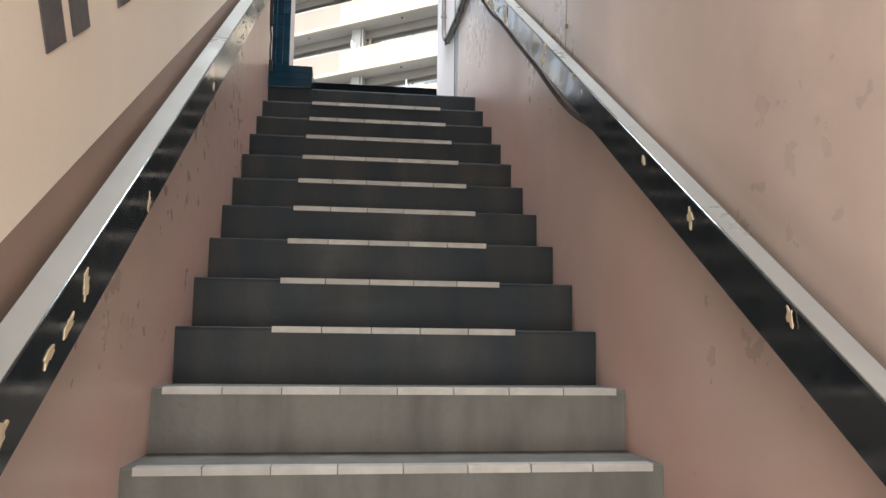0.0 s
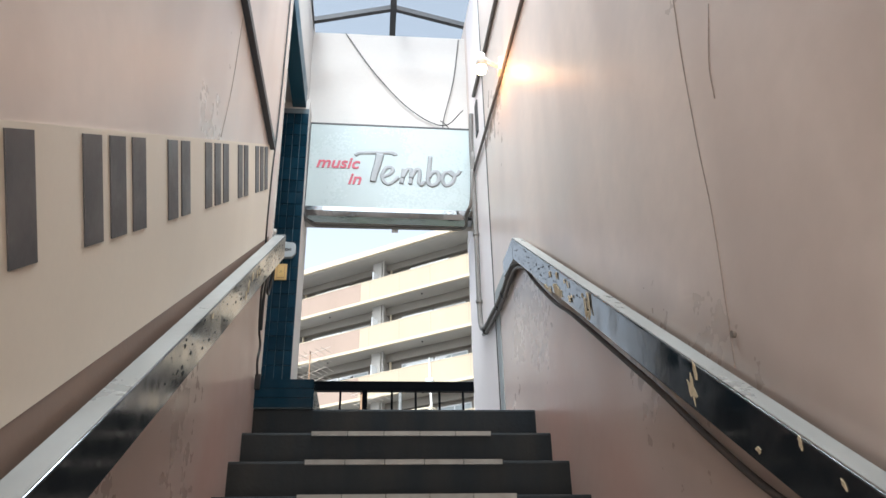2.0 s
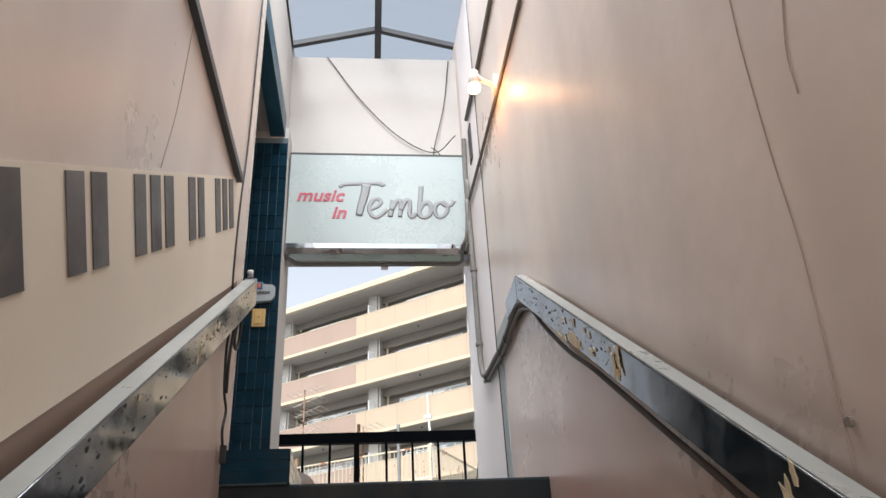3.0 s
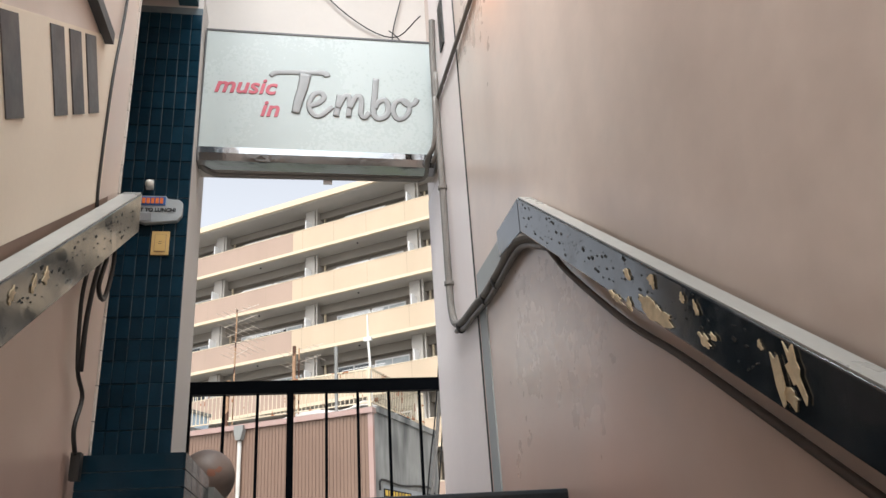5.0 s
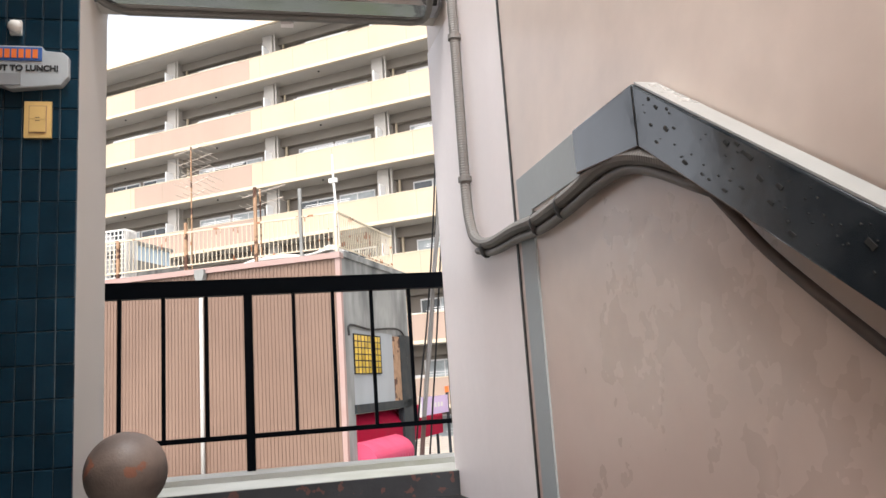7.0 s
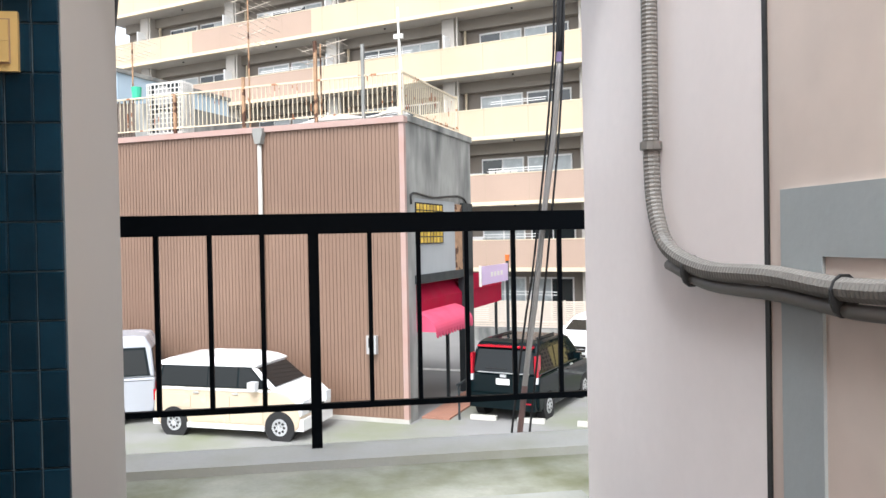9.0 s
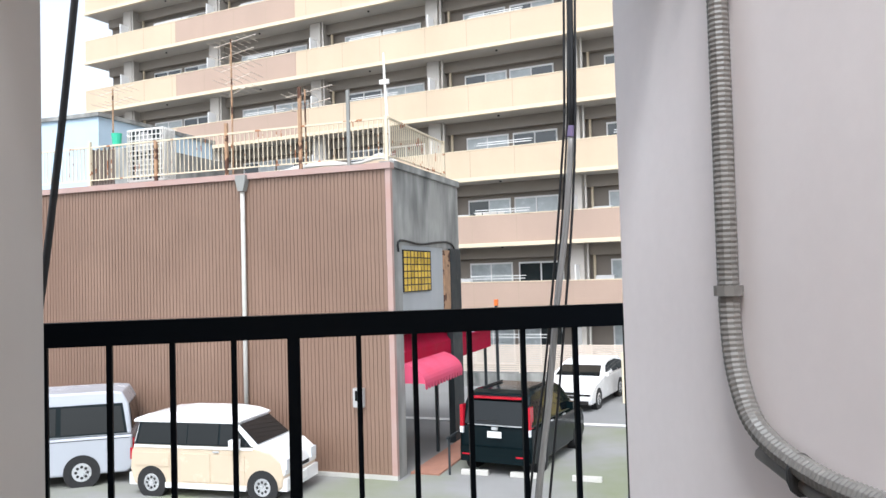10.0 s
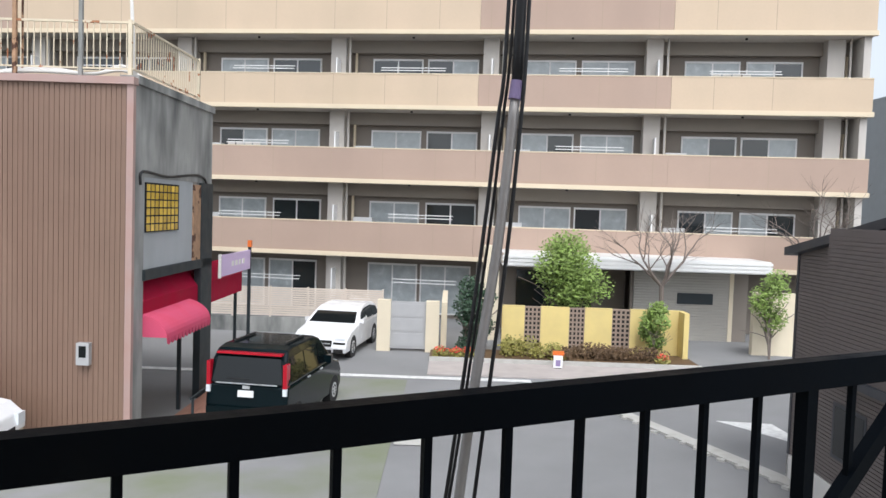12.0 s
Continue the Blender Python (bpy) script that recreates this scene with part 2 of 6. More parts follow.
M = dict(
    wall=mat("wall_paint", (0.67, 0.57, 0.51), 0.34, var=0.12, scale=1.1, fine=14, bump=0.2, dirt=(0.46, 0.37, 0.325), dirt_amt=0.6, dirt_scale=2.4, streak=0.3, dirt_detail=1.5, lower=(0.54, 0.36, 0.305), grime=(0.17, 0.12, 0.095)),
    # lilac-white paint, brightened in its colour for daylight from the opening
    pale=mat("pale_paint", (0.84, 0.775, 0.77), 0.42, var=0.05, scale=1.2, fine=30, bump=0.1, dirt=(0.66, 0.57, 0.55), dirt_amt=0.35, dirt_scale=2.0, streak=0.3),
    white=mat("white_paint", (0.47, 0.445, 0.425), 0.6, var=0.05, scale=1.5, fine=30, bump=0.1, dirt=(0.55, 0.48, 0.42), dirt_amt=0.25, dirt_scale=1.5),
    cream=mat("cream_paint", (0.77, 0.69, 0.58), 0.55, var=0.05, scale=2.0, bump=0.08, dirt=(0.55, 0.46, 0.37), dirt_amt=0.3, dirt_scale=1.8, streak=0.4),
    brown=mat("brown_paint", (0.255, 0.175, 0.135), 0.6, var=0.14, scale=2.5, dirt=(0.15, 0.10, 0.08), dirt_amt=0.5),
    keyblack=mat("key_paint", (0.035, 0.032, 0.035), 0.45, var=0.2, scale=8, bump=0.1, dirt=(0.16, 0.13, 0.12), dirt_amt=0.5, dirt_scale=7),
    step=mat("step_paint", (0.011, 0.0150, 0.0195), 0.55, spec=0.18, var=0.3, scale=4, bump=0.3, dirt=(0.034, 0.031, 0.027), dirt_amt=0.8, dirt_scale=6, streak=0.2),
    stepgrey=mat("worn_step", (0.105, 0.10, 0.088), 0.7, var=0.2, scale=5, bump=0.4, dirt=(0.05, 0.045, 0.04), dirt_amt=0.75, dirt_scale=10, streak=0.2),
    strip=mat("nosing_tile", (0.33, 0.31, 0.285), 0.6, var=0.12, scale=14, rand=0.14, dirt=(0.2, 0.18, 0.16), dirt_amt=0.5, dirt_scale=16),
    rail=mat("handrail_paint", (0.016, 0.020, 0.024), 0.13, var=0.15, scale=9, fine=40, bump=0.03, chips=(0.006, 0.007, 0.008), chip_level=0.68, chip_scale=45, spec=0.9),
    crack=mat("crack_shade", (0.33, 0.27, 0.235), 0.8, var=0.2, scale=8),
    chip=mat("paint_chip", (0.52, 0.42, 0.28), 0.8, var=0.2, scale=30, bump=0.2),
    # worn top face; the gloss's sky reflection is put into this pale grey
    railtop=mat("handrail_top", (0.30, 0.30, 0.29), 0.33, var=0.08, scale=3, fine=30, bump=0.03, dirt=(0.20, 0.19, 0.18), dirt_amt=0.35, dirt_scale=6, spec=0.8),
    black=mat("black_rail_paint", (0.002, 0.0032, 0.005), 0.5, spec=0.04, var=0.2, scale=6, bump=0.1),
    threshold=mat("worn_threshold", (0.035, 0.036, 0.04), 0.6, var=0.25, scale=9, bump=0.3, chips=(0.12, 0.055, 0.045), chip_level=0.60, chip_scale=26),
    slab=mat("concrete_slab", (0.40, 0.40, 0.37), 0.85, var=0.12, scale=4, bump=0.4, dirt=(0.22, 0.23, 0.16), dirt_amt=0.5, dirt_scale=3),
    kerbpale=mat("pale_concrete", (0.56, 0.56, 0.53), 0.85, var=0.1, scale=4, bump=0.4, dirt=(0.36, 0.36, 0.26), dirt_amt=0.6, dirt_scale=4),
    moss=mat("mossy_concrete", (0.43, 0.43, 0.36), 0.9, var=0.18, scale=5, bump=0.5, dirt=(0.16, 0.17, 0.07), dirt_amt=0.8, dirt_scale=4),
    tile=mat("teal_tile", (0.005, 0.022, 0.038), 0.12, var=0.2, scale=10, bump=0.05, rand=0.22, spec=0.3),
    grout=mat("grout", (0.11, 0.14, 0.16), 0.9, var=0.2, scale=20),
    tealpaint=mat("teal_paint", (0.012, 0.055, 0.085), 0.4, var=0.15, scale=5),
    soffit=mat("soffit_paint", (0.35, 0.38, 0.40), 0.7, var=0.06),
    bullnose=mat("pale_edge_tile", (0.62, 0.58, 0.55), 0.3, var=0.08, rand=0.1),
    greystripe=mat("grey_stripe_paint", (0.34, 0.37, 0.38), 0.6, var=0.08, scale=4),
    sign=mat("sign_acrylic", (0.40, 0.455, 0.46), 0.25, var=0.03, scale=1.5, bump=0.02),
    chrome=mat("sign_chrome", (0.30, 0.315, 0.33), 0.08, 1.0, var=0.1, scale=3, fine=6, bump=0.25),
    red=mat("sign_red", (0.44, 0.065, 0.10), 0.5, var=0.06),
    signgrey=mat("sign_grey", (0.25, 0.26, 0.27), 0.5, var=0.06),
    conduit=mat("conduit_plastic", (0.16, 0.15, 0.14), 0.5, var=0.12, scale=12, bump=0.1),
    cablebrown=mat("brown_cable", (0.075, 0.058, 0.05), 0.6, var=0.15, scale=9),
    cable=mat("black_cable", (0.012, 0.012, 0.013), 0.5, var=0.1),
    plaster=mat("white_plastic", (0.72, 0.70, 0.66), 0.35, var=0.04),
    yellowpl=mat("aged_plastic", (0.62, 0.42, 0.16), 0.4, var=0.06),
    steel=mat("dark_roof_steel", (0.045, 0.045, 0.05), 0.5, var=0.15),
    sphere=mat("brown_stone", (0.16, 0.115, 0.095), 0.55, var=0.2, scale=9, fine=120, bump=0.3, dirt=(0.05, 0.038, 0.034), dirt_amt=0.9, dirt_scale=6, streak=1.8, chips=(0.22, 0.085, 0.05), chip_level=0.62, chip_scale=8),
    asphalt=mat("asphalt", (0.225, 0.225, 0.225), 0.9, var=0.12, scale=0.6, fine=90, bump=0.4, dirt=(0.17, 0.172, 0.17), dirt_amt=0.5, dirt_scale=0.45),
    lot=mat("parking_concrete", (0.232, 0.231, 0.226), 0.9, var=0.1, scale=0.8, fine=60, bump=0.4, dirt=(0.15, 0.18, 0.07), dirt_amt=0.8, dirt_scale=0.5),
    linewhite=mat("road_line", (0.68, 0.68, 0.66), 0.8, var=0.1, scale=5, dirt=(0.3, 0.3, 0.3), dirt_amt=0.5, dirt_scale=6),
    kerb=mat("kerb_concrete", (0.48, 0.47, 0.44), 0.9, var=0.1, scale=3, bump=0.4, dirt=(0.25, 0.24, 0.2), dirt_amt=0.5, dirt_scale=3),
    cladding=mat("brown_cladding", (0.205, 0.130, 0.093), 0.5, var=0.09, scale=0.8, fine=8, bump=0.05, dirt=(0.165, 0.095, 0.065), dirt_amt=0.5, dirt_scale=0.6, streak=0.2),
    pinktrim=mat("pink_trim", (0.40, 0.28, 0.25), 0.5, var=0.08, scale=2, dirt=(0.3, 0.14, 0.1), dirt_amt=0.4),
    stained=mat("stained_concrete", (0.33, 0.33, 0.31), 0.85, var=0.15, scale=1.2, bump=0.3, dirt=(0.075, 0.08, 0.08), dirt_amt=0.95, dirt_scale=1.9, streak=0.3),
    panelgrey=mat("grey_wall_panel", (0.40, 0.42, 0.43), 0.7, var=0.06, scale=1.0, dirt=(0.27, 0.28, 0.28), dirt_amt=0.5, dirt_scale=1.4, streak=0.3),
    paving=mat("pink_grey_paving", (0.40, 0.36, 0.335), 0.9, var=0.12, scale=2.0, fine=40, bump=0.3),
    rust=mat("rusty_metal", (0.36, 0.22, 0.13), 0.85, var=0.3, scale=5, bump=0.4, chips=(0.08, 0.035, 0.02), chip_level=0.55, chip_scale=3),
    railcream=mat("cream_rail_paint", (0.62, 0.54, 0.40), 0.6, var=0.12, scale=3, chips=(0.34, 0.14, 0.06), chip_level=0.62, chip_scale=4),
    awnred=mat("red_awning", (0.33, 0.006, 0.035), 0.7, spec=0.1, var=0.12, scale=2, bump=0.2),
    awnpink=mat("faded_awning", (0.60, 0.09, 0.17), 0.7, spec=0.15, var=0.12, scale=2, bump=0.2, dirt=(0.5, 0.06, 0.1), dirt_amt=0.6),
    darkpost=mat("dark_post_paint", (0.018, 0.026, 0.030), 0.6, var=0.2, scale=3),
    lilac=mat("lilac_sign", (0.62, 0.48, 0.70), 0.4, var=0.06, scale=2),
    apcream=mat("facade_cream", (0.57, 0.448, 0.322), 0.8, var=0.05, scale=0.5, fine=12, bump=0.1, dirt=(0.45, 0.365, 0.255), dirt_amt=0.4, dirt_scale=0.5, streak=0.25),
    aptan=mat("facade_taupe", (0.415, 0.305, 0.24), 0.8, var=0.05, scale=0.5, fine=12, bump=0.1, dirt=(0.33, 0.24, 0.19), dirt_amt=0.35, dirt_scale=0.5, streak=0.25),
    apjoint=mat("facade_joint", (0.36, 0.28, 0.21), 0.8, var=0.05),
    aplip=mat("facade_lip", (0.66, 0.56, 0.41), 0.8, var=0.04, scale=1),
    # back wall brown with the shade of the balcony recesses mixed into its colour
    apwall=mat("shaded_back_wall", (0.235, 0.205, 0.175), 0.85, var=0.06, scale=0.8),
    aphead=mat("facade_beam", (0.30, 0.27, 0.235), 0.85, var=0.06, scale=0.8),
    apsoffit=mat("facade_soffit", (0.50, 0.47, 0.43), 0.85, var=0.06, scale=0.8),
    frame=mat("window_frame_white", (0.74, 0.74, 0.73), 0.4, var=0.04),
    glass=glass_mat("window_glass", (0.02, 0.027, 0.03), 0.06),
    curtain=mat("curtained_glass", (0.42, 0.46, 0.47), 0.2, var=0.15, scale=3, spec=0.7),
    carwhite=mat("car_white", (0.78, 0.78, 0.78), 0.18, var=0.02, bump=0, spec=0.6),
    carcream=mat("car_cream", (0.56, 0.46, 0.345), 0.2, var=0.02, bump=0, spec=0.6),
    carsilver=mat("car_silver", (0.40, 0.42, 0.46), 0.25, var=0.01, scale=0.5, bump=0),
    carblack=mat("car_black", (0.003, 0.008, 0.010), 0.07, var=0.05, bump=0, spec=0.16),
    carglass=glass_mat("car_glass", (0.006, 0.008, 0.009), 0.03, 0.35),
    tyre=mat("tyre_rubber", (0.016, 0.016, 0.017), 0.85, var=0.15, scale=20),
    rim=mat("wheel_rim", (0.62, 0.63, 0.65), 0.3, 0.6, var=0.05),
    redlamp=mat("red_lamp", (0.40, 0.006, 0.02), 0.15, var=0.04, bump=0),
    clearlamp=mat("clear_lamp", (0.70, 0.73, 0.76), 0.1, var=0.05, bump=0),
    plate=mat("number_plate", (0.80, 0.80, 0.79), 0.5, var=0.03),
    yellowwall=mat("yellow_wall", (0.70, 0.56, 0.22), 0.8, var=0.05, scale=1.5, dirt=(0.5, 0.4, 0.2), dirt_amt=0.3),
    creamwall=mat("cream_wall", (0.68, 0.60, 0.45), 0.8, var=0.05, scale=1.5),
    block=mat("pierced_block", (0.30, 0.23, 0.18), 0.85, var=0.12, scale=8),
    darkgap=mat("dark_gap", (0.012, 0.011, 0.01), 0.9, var=0.1),
    greygate=mat("grey_gate", (0.40, 0.40, 0.40), 0.45, var=0.05),
    fence=mat("fence_slats", (0.60, 0.52, 0.44), 0.55, var=0.05),
    shutter=mat("shutter_metal", (0.42, 0.40, 0.36), 0.45, 0.2, var=0.05),
    canopy=mat("canopy_metal", (0.70, 0.70, 0.68), 0.4, var=0.05),
    siding=mat("dark_siding", (0.135, 0.115, 0.108), 0.6, var=0.12, scale=2),
    roofdark=mat("dark_roof_tile", (0.035, 0.04, 0.05), 0.45, var=0.1),
    bluehouse=mat("pale_blue_siding", (0.46, 0.58, 0.68), 0.7, var=0.05, scale=1),
    pole=mat("pole_sleeve", (0.36, 0.34, 0.32), 0.45, 0.3, var=0.1, scale=6),
    rustpole=mat("rusty_sleeve", (0.16, 0.09, 0.075), 0.5, 0.2, var=0.2, scale=8),
    purple=mat("purple_band", (0.26, 0.20, 0.36), 0.5, var=0.05),
    bark=mat("bark", (0.17, 0.14, 0.12), 0.9, var=0.2, scale=12, bump=0.5),
    leaf=mat("leaf_green", (0.19, 0.275, 0.06), 0.6, var=0.45, scale=4, fine=14, bump=0),
    leafdark=mat("leaf_dark", (0.028, 0.06, 0.03), 0.6, var=0.35, scale=4, fine=14, bump=0),
    leafyel=mat("leaf_yellow", (0.24, 0.22, 0.05), 0.6, var=0.35, scale=4, fine=14, bump=0),
    leafrust=mat("leaf_rust", (0.11, 0.065, 0.03), 0.7, var=0.35, scale=4, fine=14, bump=0),
    flower=mat("red_flower", (0.62, 0.06, 0.04), 0.6, var=0.2, scale=8, bump=0),
    orange=mat("orange_plastic", (0.75, 0.17, 0.03), 0.5, var=0.05),
    bluepaint=mat("blue_paint", (0.03, 0.10, 0.32), 0.5, var=0.05),
    bricks=mat("brick_paving", (0.34, 0.17, 0.12), 0.85, var=0.15, scale=3),
    amber=mat("amber_glass", (0.62, 0.42, 0.06), 0.15, var=0.25, scale=3, rand=0.3, bump=0.1),
    green=mat("green_plastic", (0.05, 0.45, 0.28), 0.5, var=0.05),
    sheet=clear("translucent_sheet", (0.72, 0.755, 0.785), 0.03),
    bulb=glow("lit_bulb", (1.0, 0.80, 0.45), 12.0),
)

# ---- mesh helpers ----


def box(bm, x0, x1, y0, y1, z0, z1):
    v = [bm.verts.new(p) for p in ((x0, y0, z0), (x1, y0, z0), (x1, y1, z0), (x0, y1, z0), (x0, y0, z1), (x1, y0, z1), (x1, y1, z1), (x0, y1, z1))]
    for f in ((0, 3, 2, 1), (4, 5, 6, 7), (0, 1, 5, 4), (1, 2, 6, 5), (2, 3, 7, 6), (3, 0, 4, 7)):
        bm.faces.new([v[i] for i in f])
    return bm


def prism(bm, pts, axis, a, b):
    """Extrudes a closed outline along an axis from a to b. Outline pairs are the two other axes in order."""
    def at(p, s):
        q = list(p)
        q.insert(axis, s)
        return bm.verts.new(q)
    lo, hi = [at(p, a) for p in pts], [at(p, b) for p in pts]
    n = len(pts)
    bm.faces.new(lo), bm.faces.new(hi[::-1])
    for i in range(n):
        j = (i + 1) % n
        bm.faces.new((lo[j], lo[i], hi[i], hi[j]))
    bmesh.ops.recalc_face_normals(bm, faces=bm.faces)
    return bm


def tube(bm, pts, r, sides=8, r1=None):
    pts = [Vector(p) for p in pts]
    rings = []
    r1 = r if r1 is None else r1
    for i, p in enumerate(pts):
        d = (pts[min(i + 1, len(pts) - 1)] - pts[max(i - 1, 0)]).normalized()
        a = d.orthogonal().normalized() if i == 0 else (prev - d * prev.dot(d)).normalized()
        prev = a
        b = d.cross(a)
        rr = r + (r1 - r) * i / max(1, len(pts) - 1)
        rings.append([bm.verts.new(p + (a * math.cos(k * 2 * math.pi / sides) + b * math.sin(k * 2 * math.pi / sides)) * rr) for k in range(sides)])
    for q, s in zip(rings, rings[1:]):
        for k in range(sides):
            bm.faces.new((q[k], q[(k + 1) % sides], s[(k + 1) % sides], s[k]))
    bm.faces.new(rings[0][::-1]), bm.faces.new(rings[-1])
    return bm


def smooth_path(pts, n=6):
    """Rounds a polyline by a Catmull-Rom spline."""
    p = [Vector(q) for q in pts]
    p = [p[0] * 2 - p[1]] + p + [p[-1] * 2 - p[-2]]
    out = []
    for i in range(1, len(p) - 2):
        for k in range(n):
            t = k / n
            out.append(0.5 * (2 * p[i] + (p[i + 1] - p[i - 1]) * t + (2 * p[i - 1] - 5 * p[i] + 4 * p[i + 1] - p[i + 2]) * t * t + (3 * p[i] - p[i - 1] - 3 * p[i + 1] + p[i + 2]) * t ** 3))
    return out + [p[-2]]


def part(name, bm, material, parent=None, label="", smooth=False, bevel=0.0):
    if bevel:
        bmesh.ops.bevel(bm, geom=[e for e in bm.edges if e.is_manifold and e.calc_face_angle(0) > 0.5], offset=bevel, segments=2, profile=0.5, affect="EDGES")
    me = bpy.data.meshes.new(name)
    bm.to_mesh(me)
    bm.free()
    me.materials.append(M[material])
    if smooth:
        me.polygons.foreach_set("use_smooth", [True] * len(me.polygons))
    ob = new(name, me)
    if parent is not None:
        ob.parent = parent
    if label:
        tagged(ob, label)
    return ob


def share(name, me, parent, m):
    ob = new(name, me)
    ob.parent = parent
    ob.matrix_basis = m
    return ob


def thing(name, x, y, z, rz=0, label="", category="", group="", kind=""):
    ob = new(name)
    ob.matrix_basis = pose(x, y, z, 0, 0, rz)
    ob.empty_display_size = 0.2
    return tagged(ob, label, category, group, kind)


def nb():
    return bmesh.new()


def text_mesh(name, body, size, material, parent, m, shear=0.0, bold=0.0, depth=0.002, label=""):
    cu = bpy.data.curves.new(name, "FONT")
    cu.body, cu.size, cu.shear, cu.offset, cu.extrude = body, size, shear, bold, depth
    tmp = bpy.data.objects.new(name + "_tmp", cu)
    scene.collection.objects.link(tmp)
    me = bpy.data.meshes.new_from_object(tmp.evaluated_get(bpy.context.evaluated_depsgraph_get()))
    bpy.data.objects.remove(tmp)
    me.materials.clear()
    me.materials.append(M[material])
    ob = new(name, me)
    ob.parent = parent
    ob.matrix_basis = m
    return tagged(ob, label)


SH, AP = -28.6, -35.5   # turn of the street grid and of the apartment block
G = 0.5                 # street level


def at_s(u, v):
    a = radians(SH)
    return u * math.cos(a) - v * math.sin(a), u * math.sin(a) + v * math.cos(a)


def at_a(u, v):
    a = radians(AP)
    return u * math.cos(a) - v * math.sin(a), u * math.sin(a) + v * math.cos(a)


def s_thing(name, u, v, z=G, rz=0, **k):
    x, y = at_s(u, v)
    return thing(name, x, y, z, SH + rz, **k)


# ---- stairwell: walls, floors, stairs ----
W, RISE, RUN, ZL = 0.69, 0.18, 0.269, 3.6
SL = RISE / RUN


def structure(name, bm, material, label="", bevel=0.0):
    return tagged(part(name, bm, material, None, label, bevel=bevel), label, kind="structure")


structure("floor", box(nb(), -0.85, 0.85, -7.4, -4.58, G - 0.2, G + 0.04), "stepgrey", "worn grey concrete floor at the foot of the stairs")
WEND = 1.78             # outer end of the east wall


def lean(y):
    """The east wall bends inwards towards the opening."""
    if y < -0.6:
        return 0.0
    if y < 0.88:
        return -0.028 * (y + 0.6) / 1.48
    return -0.028 - 0.034 * (y - 0.88) / 0.90


def on_wall(p):
    """A point drawn along a straight east wall, moved onto the bent one."""
    x, y, z = p
    if 0.6 < x < 0.7 and -0.6 < y < 1.7:
        return x + lean(y), y + 2.5 * lean(y), z
    return p


def leaning(bm):
    for v in bm.verts:
        v.co.x += lean(v.co.y)
    return bm


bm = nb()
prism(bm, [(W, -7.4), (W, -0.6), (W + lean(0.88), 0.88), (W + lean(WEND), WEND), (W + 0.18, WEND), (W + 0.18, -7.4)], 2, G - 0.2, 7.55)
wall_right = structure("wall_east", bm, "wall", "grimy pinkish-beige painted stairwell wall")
part("pale_bay", leaning(box(nb(), W - 0.003, W + 0.05, 0.892, WEND + 0.003, ZL - 0.1, 5.43)), "pale", wall_right, "paler lilac-white painted wall bay, lifted for light from the opening")
part("pale_bay", leaning(box(nb(), W - 0.003, W + 0.05, 0.892, 1.45, 5.43, 7.5)), "pale", wall_right)
part("groove", leaning(box(nb(), W - 0.004, W + 0.05, 0.880, 0.892, ZL - 0.02, 7.5)), "cable", wall_right, "dark vertical joint in the wall")
part("stripe", leaning(box(nb(), W - 0.006, W + 0.05, 0.73, 0.84, ZL, 4.60)), "greystripe", wall_right, "grey painted stripe")
part("stripe", leaning(box(nb(), W - 0.006, W + 0.05, 0.28, 0.73, 4.487, 4.60)), "greystripe", wall_right, "grey painted stripe")
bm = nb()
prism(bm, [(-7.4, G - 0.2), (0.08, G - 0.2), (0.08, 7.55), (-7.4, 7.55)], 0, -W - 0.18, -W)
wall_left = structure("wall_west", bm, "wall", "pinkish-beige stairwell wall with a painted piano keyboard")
structure("wall_west_upper", box(nb(), -0.88, -0.70, 0.08, 1.56, 6.47, 7.55), "white", "white wall above the entrance recess")


def low(y, off):
    return off + 0.69 * y


def key_top(y):
    return 5.108 + 0.673 * y


def band_foot(y):
    return 4.54 + 0.663 * y


bm = nb()
prism(bm, [(-4.9, band_foot(-4.9)), (-0.12, band_foot(-0.12)), (-0.12, key_top(-0.12) + 0.014), (-4.9, key_top(-4.9) + 0.014)], 0, -W - 0.02, -W + 0.003)
band = part("keyboard_band", bm, "cream", wall_left, "cream painted keyboard band")
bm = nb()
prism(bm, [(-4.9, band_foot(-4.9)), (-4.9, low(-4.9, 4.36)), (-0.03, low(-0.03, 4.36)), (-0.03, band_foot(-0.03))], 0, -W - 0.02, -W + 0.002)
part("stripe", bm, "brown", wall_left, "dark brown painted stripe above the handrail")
kd = Vector((0.119, -0.181))
for g in range(5):
    base = -0.692 - 0.884 * g
    for off in (0.0, 0.125, 0.25, -0.38, -0.26):
        y0 = base + off
        bm = nb()
        a, b = Vector((y0, key_top(y0))), Vector((y0 + 0.084, key_top(y0 + 0.084)))
        prism(bm, [a, b, b + kd, a + kd], 0, -W - 0.02, -W + 0.006)
        part("piano_key", bm, "keyblack", band)
structure("trim", box(nb(), -W - 0.01, -W + 0.028, -3.4, -0.26, 4.915, 4.955), "steel", "dark metal trim along the wall")

